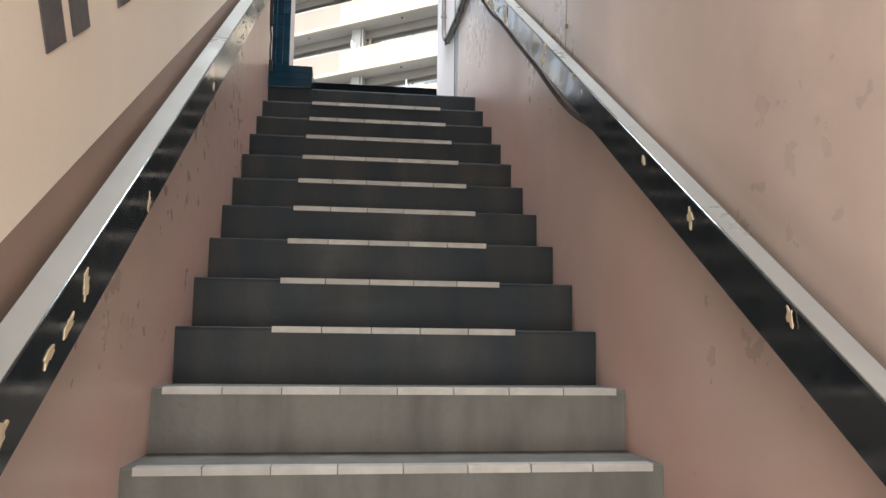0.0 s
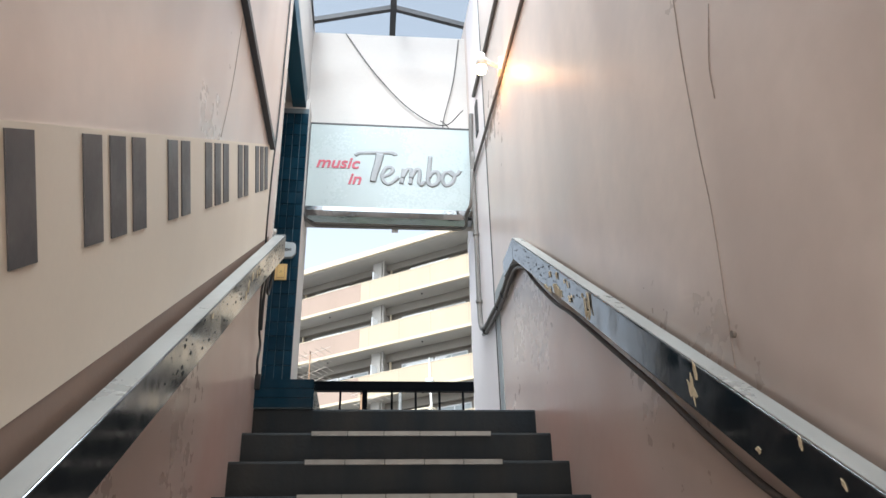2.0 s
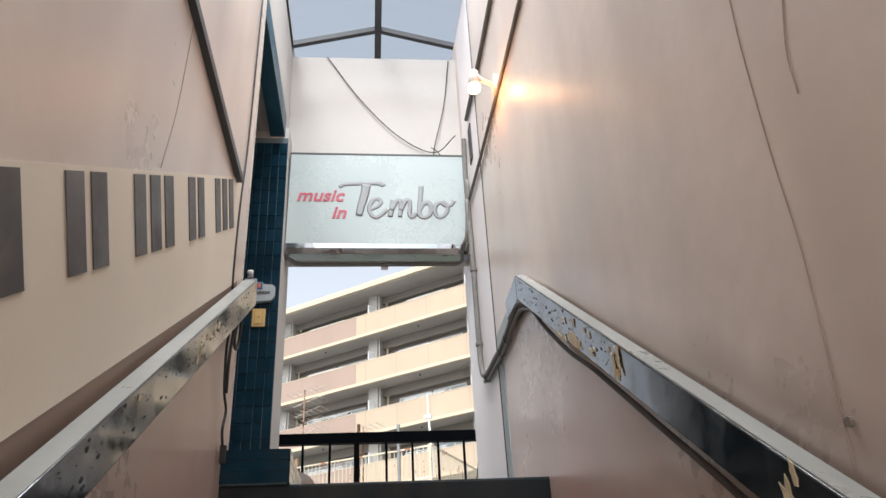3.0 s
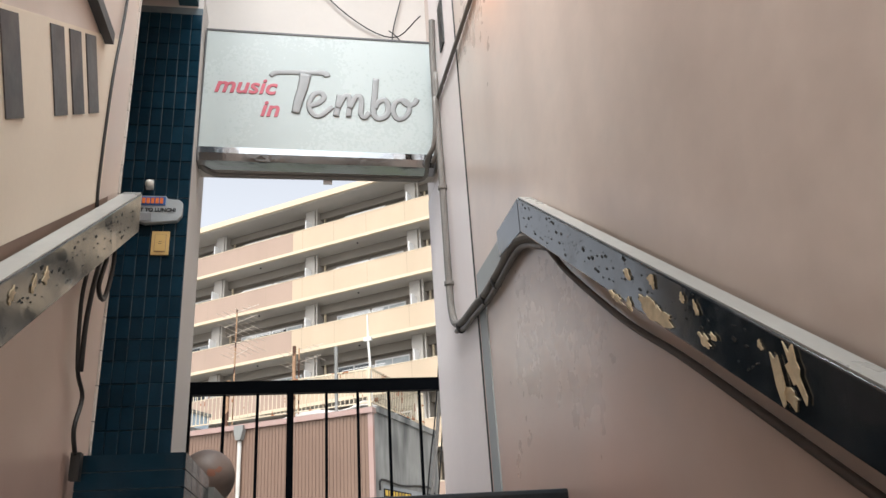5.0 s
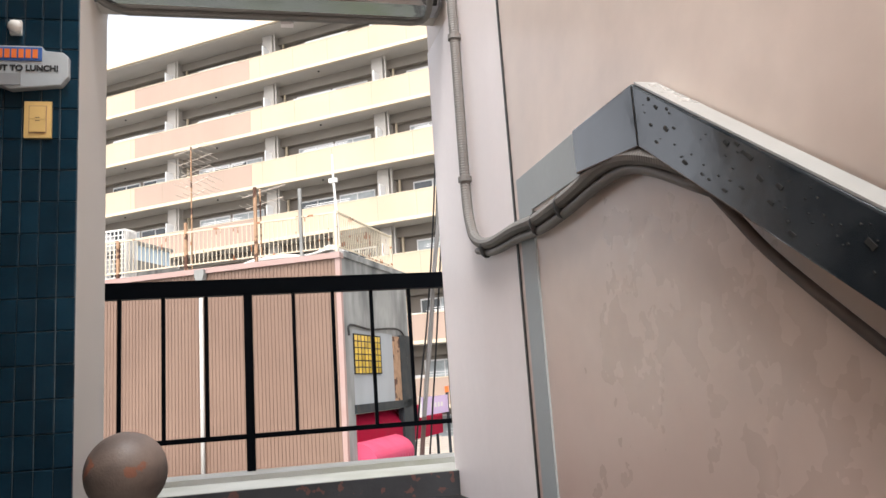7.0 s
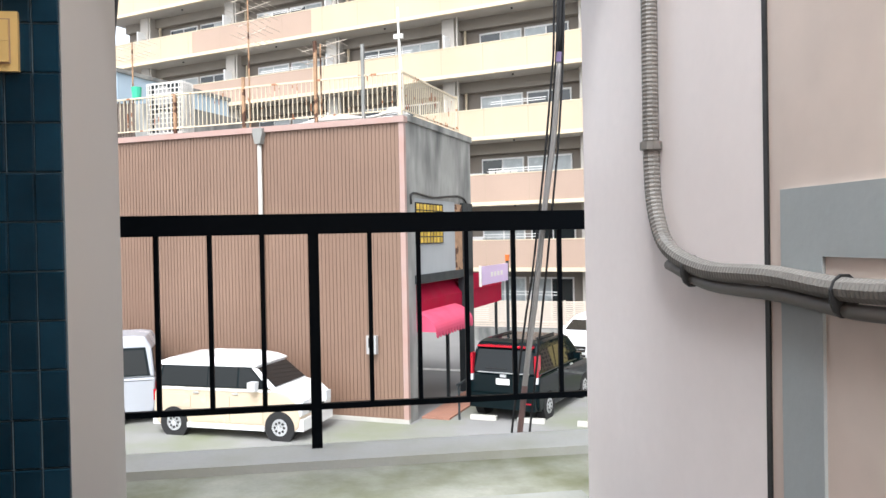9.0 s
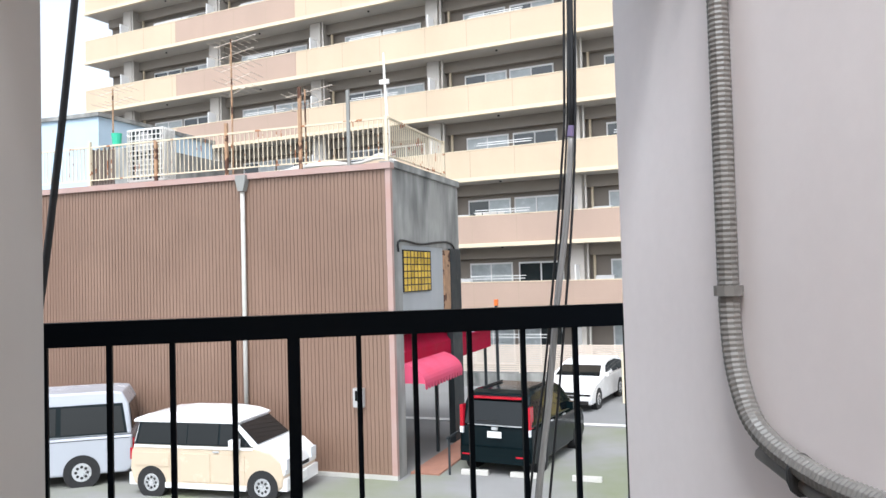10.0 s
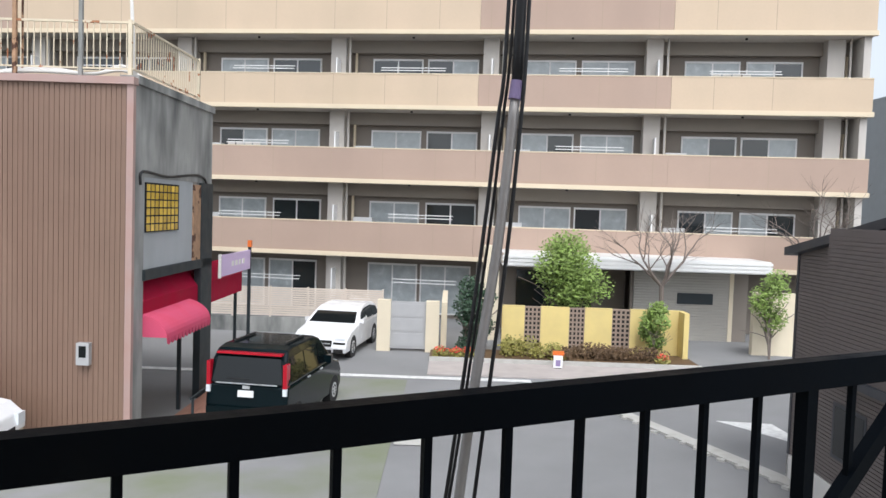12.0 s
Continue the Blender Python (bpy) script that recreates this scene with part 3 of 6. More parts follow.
stairs = thing("stairs", 0, -4.7, G, label="dark painted stairs with pale nosing strips", category="stairs", kind="structure")
for k in range(-5, 13):
    y, z = -(12 - k) * RUN, ZL - (12 - k) * RISE
    bm = nb()
    yb = 1.75 if k == 12 else y + RUN + 0.03
    prism(bm, [(y + 4.7 + 0.004, z - G - RISE - 0.05), (y + 4.7 - 0.004, z - G - 0.012), (y + 4.7 - 0.001, z - G - 0.003), (y + 4.7 + 0.008, z - G), (yb + 4.7, z - G), (yb + 4.7, z - G - RISE - 0.05)], 0, -W, W)
    st = part("step", bm, "stepgrey" if k < 3 else "step", stairs, "worn grey concrete step" if k < 3 else "")
    if k == 12:
        continue
    x0, x1 = (-0.66, 0.66) if k < 3 else (-0.39, 0.41)
    n = 8 if k < 3 else 5
    w = (x1 - x0) / n
    for i in range(n):
        bm = nb()
        box(bm, x0 + i * w + 0.0015, x0 + (i + 1) * w - 0.0015, y + 4.7 - 0.013, y + 4.7 + 0.03, z - G - 0.017, z - G + 0.003)
        part("nosing_tile", bm, "strip", st)

th = tagged(part("threshold", box(nb(), -0.668, W, 1.74, 2.05, ZL, ZL + 0.092), "slab", None), "concrete threshold with worn dark paint on its face", kind="structure")
part("painted_face", box(nb(), -0.668, W, 1.728, 1.742, ZL + 0.0, ZL + 0.09), "threshold", th, "dark paint worn to red")
structure("balcony_floor", box(nb(), -3.2, 4.2, 1.92, 2.72, ZL - 0.15, ZL + 0.02), "moss", "greenish weathered concrete balcony floor")
structure("balcony_kerb", box(nb(), -3.2, 4.2, 2.70, 2.965, ZL - 0.3, ZL + 0.055), "kerbpale", "mossy concrete kerb under the railing", bevel=0.012)

# recess on the left with the tiled pier
structure("recess_floor", box(nb(), -2.3, -W, 0.08, 1.36, ZL - 0.2, ZL + 0.142), "stepgrey", "raised grey floor of the entrance recess")
structure("recess_ceiling", box(nb(), -2.3, -0.80, 0.08, 1.56, 6.50, 6.62), "soffit", "grey soffit of the entrance recess")
structure("wall_recess", box(nb(), -2.45, -2.3, 0.0, 1.9, G, 7.5), "wall", "back wall of the entrance recess")
structure("wall_recess_side", box(nb(), -2.3, -0.87, -0.1, 0.08, G, 7.5), "wall", "side wall of the entrance recess")
structure("fascia", box(nb(), -0.80, -0.695, 0.08, 1.36, 6.42, 6.62), "tealpaint", "dark teal fascia beam over the recess")
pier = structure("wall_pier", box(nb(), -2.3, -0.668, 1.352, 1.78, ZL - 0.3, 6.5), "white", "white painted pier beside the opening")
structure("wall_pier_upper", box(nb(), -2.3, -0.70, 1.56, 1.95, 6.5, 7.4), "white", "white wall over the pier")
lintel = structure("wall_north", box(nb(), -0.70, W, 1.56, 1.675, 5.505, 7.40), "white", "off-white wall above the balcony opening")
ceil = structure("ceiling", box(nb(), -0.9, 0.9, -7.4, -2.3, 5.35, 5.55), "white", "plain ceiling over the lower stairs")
structure("wall_south", box(nb(), -1.0, 1.0, -7.55, -7.4, 3.2, 7.5), "wall", "wall above the street entrance")
structure("wall_header", box(nb(), -0.9, 0.9, -2.45, -2.3, 5.55, 7.5), "white", "wall above the ceiling edge")

edge = thing("edge_trim", -0.69, 0.085, ZL, label="pale glazed edge tiles on the wall corner", category="tile trim", kind="structure")
for i in range(26):
    part("tile", box(nb(), -0.012, 0.006, -0.004, 0.008, 0.15 + i * 0.105, 0.15 + i * 0.105 + 0.101), "bullnose", edge)

blk = thing("tiled_step_block", -0.55, 0.6, ZL, label="low teal-tiled block beside the landing", category="step")
part("core", box(nb(), -0.14, 0.133, -0.612, -0.05, 0.0, 0.136), "grout", blk)
part("core", box(nb(), -0.14, 0.16, -0.05, 0.74, 0.0, 0.110), "stained", blk, "weathered grey plinth")
for r in range(3):
    part("tile", box(nb(), -0.14, 0.136, -0.622, -0.611, 0.003 + r * 0.047, 0.047 + r * 0.047), "tile", blk)
    for c in range(4):
        part("tile", box(nb(), 0.132, 0.142, -0.618 + c * 0.142, -0.48 + c * 0.142, 0.003 + r * 0.047, 0.047 + r * 0.047), "tile", blk)
part("top", box(nb(), -0.14, 0.135, -0.615, -0.05, 0.136, 0.142), "step", blk)
bm = nb()
bmesh.ops.create_uvsphere(bm, u_segments=40, v_segments=24, radius=0.118)
ball = part("stone_ball", bm, "sphere", None, smooth=True)
ball.location = (-0.498, 1.24, 3.71 + 0.116)
tagged(ball, "weathered brown stone ball on a plinth", "stone ball")

# opening railing
railing = thing("balcony_railing", 0.6, 2.913, ZL + 0.055, label="black painted steel balcony railing", category="railing")
part("top_rail", box(nb(), -3.6, 3.4, -0.025, 0.03, 0.902, 0.987), "black", railing, bevel=0.006)
part("bottom_rail", box(nb(), -3.6, 3.4, -0.012, 0.012, 0.16, 0.185), "black", railing)
for k in range(-11, 16):
    x = -0.184 if k == 0 else (0.052 + 0.2087 * (k - 1) if k > 0 else -0.396 + 0.2125 * (k + 1))
    if k in (0, 10, -10):
        part("post", box(nb(), x - 0.6 - 0.022, x - 0.6 + 0.022, -0.022, 0.022, 0.0, 0.905), "black", railing)
    else:
        part("baluster", box(nb(), x - 0.6 - 0.0095, x - 0.6 + 0.0095, -0.0095, 0.0095, 0.17, 0.905), "black", railing)
bm = nb()
prism(bm, [(1.45, 0.54), (1.50, 0.52), (2.6, 1.54), (2.55, 1.57)], 1, -0.02, 0.02)
part("brace", bm, "black", railing, "sloping stair rail of the outer steps")

# handrails: boxed boards along both walls
def chip(parent, x, y, z, w, h, seed):
    """A flake of lost paint with a ragged outline on the face of a rail."""
    r = random.Random(seed)
    bm = nb()
    pts = []
    for i in range(15):
        a = i * math.tau / 15
        k = 0.35 + 0.75 * r.random()
        pts.append((y + w * 0.5 * k * math.cos(a), z + h * 0.5 * k * math.sin(a) + 0.69 * w * 0.5 * k * math.cos(a)))
    prism(bm, pts, 0, x - 0.0012, x + 0.0012)
    part("paint_chip", bm, "chip", parent, "bare cream paint chip")


hr = thing("handrail", 0.65, 0, ZL, label="dark boxed handrail with chipped paint", category="handrail", group="stair handrails")
bm = nb()
prism(bm, [(0.012, 0.963), (0.012, 0.835), (-5.2, 0.825 - 5.2 * 0.69), (-5.2, 0.955 - 5.2 * 0.69)], 0, -0.025, 0.026)
part("rail", bm, "rail", hr, bevel=0.004)
# top strip carries the painted sky sheen of the glossy rail
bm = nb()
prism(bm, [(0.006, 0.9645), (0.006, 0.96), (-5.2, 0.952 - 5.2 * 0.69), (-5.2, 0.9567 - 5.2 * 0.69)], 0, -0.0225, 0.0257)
part("top_plate", bm, "railtop", hr, "worn grey top face, paled by painted sky sheen")
bm = nb()
prism(bm, [(0.013, 0.964), (0.013, 0.836), (0.32, 0.87), (0.32, 0.975)], 0, -0.025, 0.026)
part("rail_end", bm, "rail", hr, "level end of the boxed handrail", bevel=0.004)
SPOTS = ((-2.0, 3.10, 0.05, 0.08), (-2.03, 3.135, 0.025, 0.05), (-2.256, 2.90, 0.025, 0.02), (-2.41, 2.88, 0.014, 0.03), (-2.51, 2.79, 0.014, 0.02),
         (-3.04, 2.425, 0.025, 0.04), (-3.31, 2.22, 0.03, 0.055), (-1.25, 3.597, 0.05, 0.04), (-1.20, 3.69, 0.012, 0.02),
         (-0.86, 3.862, 0.15, 0.06), (-0.83, 3.888, 0.09, 0.045), (-0.89, 3.838, 0.08, 0.05), (-0.69, 3.948, 0.06, 0.025), (-0.665, 3.97, 0.025, 0.02),
         (-0.75, 3.915, 0.03, 0.035), (-0.763, 3.98, 0.03, 0.032), (-0.875, 3.922, 0.035, 0.035), (-0.986, 3.845, 0.018, 0.025), (-1.03, 3.81, 0.016, 0.032),
         (-1.04, 3.745, 0.04, 0.03), (-1.07, 3.742, 0.02, 0.02), (-1.235, 3.63, 0.03, 0.1), (-1.275, 3.63, 0.035, 0.1), (-3.7, 1.98, 0.025, 0.04))
for k, (y, z, w, h) in enumerate(SPOTS):
    chip(hr, -0.0252 - 0.0002 * k, y, z - ZL, w, h, 40 + k)
hl = thing("handrail", -0.65, 0, ZL, label="dark boxed handrail with chipped paint", category="handrail", group="stair handrails")
bm = nb()
prism(bm, [(0.075, 0.986), (0.075, 0.848), (-5.2, 0.785 - 5.2 * 0.69), (-5.2, 0.929 - 5.2 * 0.69)], 0, -0.018, 0.038)
part("rail", bm, "rail", hl, bevel=0.004)
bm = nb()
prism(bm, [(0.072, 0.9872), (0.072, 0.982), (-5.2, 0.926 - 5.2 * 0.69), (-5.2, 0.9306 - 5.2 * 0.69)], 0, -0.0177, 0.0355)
part("top_plate", bm, "railtop", hl, "worn grey top face, paled by painted sky sheen")
for k, (y, z, w, h) in enumerate(((-3.15, 2.24, 0.025, 0.06), (-3.55, 2.02, 0.04, 0.06), (-3.62, 1.95, 0.05, 0.03), (-3.70, 1.90, 0.06, 0.03), (-3.85, 1.80, 0.04, 0.05), (-2.4, 2.78, 0.02, 0.03), (-0.93, 3.83, 0.03, 0.07), (-0.86, 3.9, 0.03, 0.04), (-0.97, 3.77, 0.02, 0.04), (-0.70, 4.0, 0.04, 0.05), (-0.76, 3.96, 0.02, 0.04), (-1.5, 3.47, 0.015, 0.02))):
    chip(hl, 0.0382 + 0.0002 * k, y, z - ZL, w, h, 70 + k)
pits = random.Random(12)
for parent, x, base, y0 in ((hr, -0.0252, 0.895, -1.25), (hl, 0.0382, 0.868, -1.9)):
    for k in range(130):
        y = y0 * pits.random() ** 1.1 - 0.02
        w = 0.002 + 0.008 * pits.random() ** 3
        z = base + 0.69 * y + pits.uniform(-0.045, 0.05)
        bm = nb()
        prism(bm, [(y - w, z - 0.4 * w), (y - 0.2 * w, z - w * pits.uniform(0.4, 1.0)), (y + w, z + 0.5 * w), (y + 0.2 * w, z + w * pits.uniform(0.5, 1.1))], 0, x - 0.001, x + 0.001)
        part("paint_pit", bm, "darkgap", parent, "dark pit in the paint")

# ---- landing: sign, tiles, roof, cables, lamp ----
sg = thing("sign_box", 0, 1.56, 5.455, label="white illuminated-type shop sign with red and grey lettering over the opening", category="sign")
sg.matrix_basis = pose(0, 1.56, 5.488, 0, 0.55, 0)
part("panel", box(nb(), -0.662, 0.622, -0.10, 0.0, 0.080, 0.850), "sign", sg, "pale bluish-white acrylic panel")
bm = nb()
prism(bm, [(-0.108, 0.080), (-0.112, 0.042), (-0.10, 0.0), (0.0, 0.0), (0.0, 0.080)], 0, -0.665, 0.625)
part("lower_trim", bm, "chrome", sg, "wavy chrome lower trim")
part("frame", box(nb(), -0.666, 0.626, -0.104, 0.0, 0.850, 0.862), "steel", sg)
part("frame", box(nb(), -0.669, -0.662, -0.104, 0.0, 0.0, 0.862), "steel", sg)
text_mesh("lettering", "music", 0.145, "red", sg, pose(-0.605, -0.102, 0.436, 90, 0, 0), 0.25, 0.003, label="red slanted lettering")
text_mesh("lettering", "in", 0.145, "red", sg, pose(-0.352, -0.102, 0.291, 90, 0, 0), 0.25, 0.003, label="red slanted lettering")


def stroke(pts, r, parent, material="signgrey", r1=None, layer=0.0):
    """One brush stroke of the script lettering, flat on the panel."""
    bm = nb()
    run = smooth_path([(a, -0.103 - layer, b - 0.028) for a, b in pts], 6)
    tube(bm, run, r, 8, r1)
    for v in bm.verts:
        v.co.y = -0.103 - layer + (v.co.y + 0.103 + layer) * 0.12
    return part("script_stroke", bm, material, parent, "grey brush-script stroke", smooth=True)


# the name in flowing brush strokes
stroke([(-0.30, 0.585), (-0.27, 0.610), (-0.20, 0.618), (-0.10, 0.622), (-0.02, 0.626), (0.012, 0.615), (0.018, 0.60)], 0.015, sg, r1=0.020)
stroke([(-0.105, 0.61), (-0.118, 0.52), (-0.142, 0.42), (-0.155, 0.345)], 0.034, sg, r1=0.024, layer=0.0012)
stroke([(-0.082, 0.395), (-0.03, 0.42), (0.0, 0.455), (-0.015, 0.487), (-0.055, 0.475), (-0.082, 0.41), (-0.065, 0.35), (-0.02, 0.335), (0.05, 0.40)], 0.016, sg)
stroke([(0.068, 0.335), (0.082, 0.42), (0.09, 0.48)], 0.018, sg)
stroke([(0.078, 0.39), (0.115, 0.47), (0.142, 0.47), (0.145, 0.41), (0.138, 0.335)], 0.016, sg, layer=0.0012)
stroke([(0.145, 0.39), (0.18, 0.47), (0.208, 0.47), (0.212, 0.41), (0.208, 0.36), (0.228, 0.335), (0.258, 0.37)], 0.016, sg, layer=0.0024)
stroke([(0.298, 0.605), (0.29, 0.50), (0.28, 0.40), (0.285, 0.35), (0.315, 0.333), (0.355, 0.36), (0.366, 0.42), (0.345, 0.462), (0.305, 0.44), (0.287, 0.40)], 0.018, sg)
stroke([(0.452, 0.465), (0.41, 0.45), (0.392, 0.39), (0.415, 0.338), (0.458, 0.35), (0.486, 0.40), (0.478, 0.45), (0.445, 0.468), (0.475, 0.435), (0.515, 0.445), (0.535, 0.48)], 0.016, sg)

# pier tiles
tw, thh = 0.0563, 0.1045
me_tile = None
tiles = thing("pier_tiling", -0.668, 1.352, ZL + 0.142, label="dark teal glazed tiles on the pier", category="tiles", kind="structure")
part("grout_bed", box(nb(), -0.72, -0.001, -0.006, 0.0, 0.0, 2.66), "grout", tiles)
for c in range(11):
    for r in range(25):
        if me_tile is None:
            bm = nb()
            box(bm, -tw + 0.0015, -0.0015, -0.0135, -0.006, 0.0015, thh - 0.0015)
            bmesh.ops.bevel(bm, geom=[e for e in bm.edges if all(v.co.y < -0.013 for v in e.verts)], offset=0.0025, segments=1, affect="EDGES")
            o = part("tile", bm, "tile", tiles)
            me_tile = o.data
            continue
        share("tile", me_tile, tiles, pose(-c * tw + 0.0012 * math.sin(r * 7 + c), 0.0008 * math.sin(r * 3 + c * 5), r * thh))

sw = thing("light_switch", -0.787, 1.338, 4.954, label="yellowed plastic switch plate on the tiled pier", category="switch")
part("plate", box(nb(), -0.041, 0.041, -0.010, 0.002, -0.062, 0.062), "yellowpl", sw, bevel=0.004)
part("rocker_gap", box(nb(), -0.027, 0.027, -0.0112, -0.008, -0.047, 0.047), "rust", sw, "dark gap round the rockers")
for z in (-0.022, 0.022):
    part("rocker", box(nb(), -0.024, 0.024, -0.015, -0.009, z - 0.0215, z + 0.0215), "yellowpl", sw, bevel=0.002)
    part("mark", box(nb(), -0.007, 0.007, -0.0156, -0.0148, z * 0.25 - 0.001, z * 0.25 + 0.001), "cable", sw)
lb = thing("shop_plate", -0.815, 1.338, 5.125, label="small grey plate with orange and blue lettering panel", category="sign")
bm = nb()
prism(bm, [(-0.13, 0.075), (-0.13, -0.045), (-0.05, -0.075), (0.10, -0.06), (0.122, -0.03), (0.122, 0.04), (0.105, 0.055), (0.05, 0.06), (0.04, 0.075)], 1, -0.03, 0.002)
part("plate", bm, "soffit", lb, "rounded grey metal plate", bevel=0.004)
part("band", box(nb(), -0.12, 0.042, -0.034, -0.029, 0.022, 0.068), "bluepaint", lb, "blue name band")
for i in range(6):
    part("bar", box(nb(), -0.09 + i * 0.021, -0.075 + i * 0.021, -0.037, -0.033, 0.03, 0.06), "orange", lb, "orange letter-like bar")
text_mesh("lettering", "OUT TO LUNCH!", 0.027, "cable", lb, pose(-0.118, -0.031, -0.012, 90, 0, 0), 0.0, 0.001, label="black lettering")
part("panel", box(nb(), -0.118, -0.02, -0.033, -0.029, -0.062, -0.022), "signgrey", lb, "dull grey lower panel")
sn = thing("sensor_lamp", -0.86, 1.338, 5.27, label="small white plastic sensor on the tiled pier", category="sensor")
bm = nb()
bmesh.ops.create_uvsphere(bm, u_segments=14, v_segments=10, radius=0.022, matrix=pose(0, -0.022, 0))
part("dome", bm, "plaster", sn, smooth=True)
part("base", box(nb(), -0.017, 0.017, -0.016, 0.002, -0.022, 0.026), "plaster", sn, bevel=0.004)

# roof
rf = thing("roof", 0, -0.3, 7.4, label="translucent corrugated gable roof on dark steel frames", category="roof", kind="structure")
for s in (-1, 1):
    bm = nb()
    n = 60
    rows = []
    for i in range(n + 1):
        y = -2.1 + i * 4.4 / n
        dz = 0.008 * (1 if i % 2 else -1)
        rows.append((bm.verts.new((0.0, y, 0.42 + dz)), bm.verts.new((s * 0.95, y, 0.16 + dz))))
    for a, b in zip(rows, rows[1:]):
        bm.faces.new((a[0], a[1], b[1], b[0]) if s > 0 else (a[0], b[0], b[1], a[1]))
    o = part("sheet", bm, "sheet", rf, "rippled translucent sheet")
    o.visible_shadow = False
for y in (-2.0, -0.15, 1.15, 1.90):
    for s in (-1, 1):
        bm = nb()
        prism(bm, [(0.0, 0.395), (0.0, 0.345), (s * 0.9, 0.10), (s * 0.9, 0.15)], 1, y - 0.02, y + 0.02)
        part("rafter", bm, "steel", rf)
part("ridge", box(nb(), -0.028, 0.028, -2.1, 2.3, 0.34, 0.39), "steel", rf)
structure("ceiling_eave", box(nb(), -0.95, -0.70, -2.45, 1.95, 7.40, 7.52), "white", "white wall head under the roof")
structure("wall_head", box(nb(), 0.69, 0.95, -2.45, 1.95, 7.40, 7.52), "white", "white wall head under the roof")

# lamp on the wall
lp = thing("wall_lamp", 0.69 + lean(0.16), 0.14, 5.885, label="bare lit bulb in a white swivel holder on the wall", category="lamp")
part("base", box(nb(), -0.035, 0.0, -0.04, 0.04, -0.05, 0.05), "plaster", lp, bevel=0.006)
bm = nb()
tube(bm, [(-0.03, 0, 0), (-0.09, -0.02, 0.01), (-0.13, -0.035, 0.03)], 0.014, 10)
part("arm", bm, "plaster", lp, smooth=True)
bm = nb()
tube(bm, [(-0.145, -0.04, 0.06), (-0.15, -0.04, 0.02), (-0.153, -0.04, -0.045)], 0.024, 14, 0.034)
part("socket", bm, "plaster", lp, smooth=True)
bm = nb()
bmesh.ops.create_uvsphere(bm, u_segments=18, v_segments=12, radius=0.036, matrix=pose(-0.153, -0.04, -0.062))
o = part("bulb", bm, "bulb", lp, "glowing warm bulb", smooth=True)
o.visible_shadow = False


def pipe(name, pts, r, material, label, cat, sides=10, clamps=(), round_=5, ribbed=0.0):
    pts = [on_wall(p) for p in pts]
    t = thing(name, *pts[0], label=label, category=cat)
    o = Vector(pts[0])
    bm = nb()
    run = [p - o for p in smooth_path(pts, round_)]
    if ribbed:
        fine = []
        for a, b in zip(run, run[1:]):
            k = max(1, int((b - a).length / ribbed))
            fine += [a.lerp(b, i / k) for i in range(k)]
        run = fine + [run[-1]]
    tube(bm, run, r, sides)
    if ribbed:
        for i, v in enumerate(bm.verts):
            c = run[i // sides]
            if (i // sides) % 2:
                v.co = c + (v.co - c) * 0.93
    part("run", bm, material, t, smooth=not ribbed)
    for c in clamps:
        c = Vector(on_wall(c)) - o
        bm = nb()
        tube(bm, [c + Vector((0, 0, -0.009)), c + Vector((0, 0, 0.009))], r + 0.006, 10)
        part("clamp", bm, material, t)
    return t


pipe("conduit", [(0.667, 1.39, 6.35), (0.664, 1.42, 6.1), (0.668, 1.43, 5.8), (0.668, 1.412, 5.3), (0.668, 1.412, 4.9), (0.668, 1.41, 4.68), (0.667, 1.385, 4.57), (0.667, 1.32, 4.495), (0.667, 1.15, 4.455), (0.667, 0.9, 4.452), (0.667, 0.7, 4.44), (0.667, 0.45, 4.45), (0.662, 0.25, 4.462), (0.655, 0.08, 4.43), (0.655, -0.1, 4.355), (0.655, -0.28, 4.24)], 0.019, "conduit", "grey corrugated conduit clipped to the wall", "conduit", clamps=[(0.668, 1.412, 5.27), (0.668, 1.412, 4.73)], ribbed=0.0045)
pipe("conduit", [(0.675, 1.34, 4.46), (0.672, 1.15, 4.425), (0.672, 0.9, 4.42), (0.672, 0.7, 4.408), (0.672, 0.5, 4.415), (0.67, 0.28, 4.43), (0.665, 0.1, 4.41), (0.665, -0.15, 4.30)], 0.012, "conduit", "thin grey conduit running below another", "conduit")
for y, z in ((1.22, 4.45), (0.72, 4.43), (0.53, 4.435)):
    t = thing("cable_tie", *on_wall((0.67, y, z)), label="dark cable tie round the conduits", category="cable tie")
    bm = nb()
    tube(bm, [(0, -0.003, 0), (0, 0.003, 0)], 0.034, 12)
    for v in bm.verts:
        v.co.x *= 0.72
    part("loop", bm, "cable", t)
pipe("conduit", [(0.678, -2.2, 5.84), (0.678, -0.6, 5.835), (0.678, 0.6, 5.845), (0.678, 1.43, 5.84)], 0.011, "conduit", "straight grey conduit along the wall", "conduit")
pipe("conduit", [(0.678, -1.2, 6.50), (0.678, 0.5, 6.49), (0.678, 1.30, 6.47)], 0.014, "conduit", "straight grey conduit along the wall", "conduit")
vent = thing("wall_vent", 0.69 + lean(1.15), 1.15, 6.22, label="small dark opening in the wall", category="vent")
part("cover", box(nb(), -0.012, 0.0, -0.05, 0.05, -0.15, 0.15), "cable", vent)
pipe("conduit", [(-0.655, 1.50, 5.54), (-0.645, 1.54, 5.495), (-0.58, 1.61, 5.49), (-0.48, 1.62, 5.49), (0.0, 1.62, 5.49), (0.4, 1.615, 5.488), (0.57, 1.59, 5.486), (0.62, 1.52, 5.50), (0.645, 1.45, 5.55), (0.655, 1.42, 5.68), (0.66, 1.42, 5.84)], 0.014, "conduit", "grey conduit along the underside of the sign", "conduit")
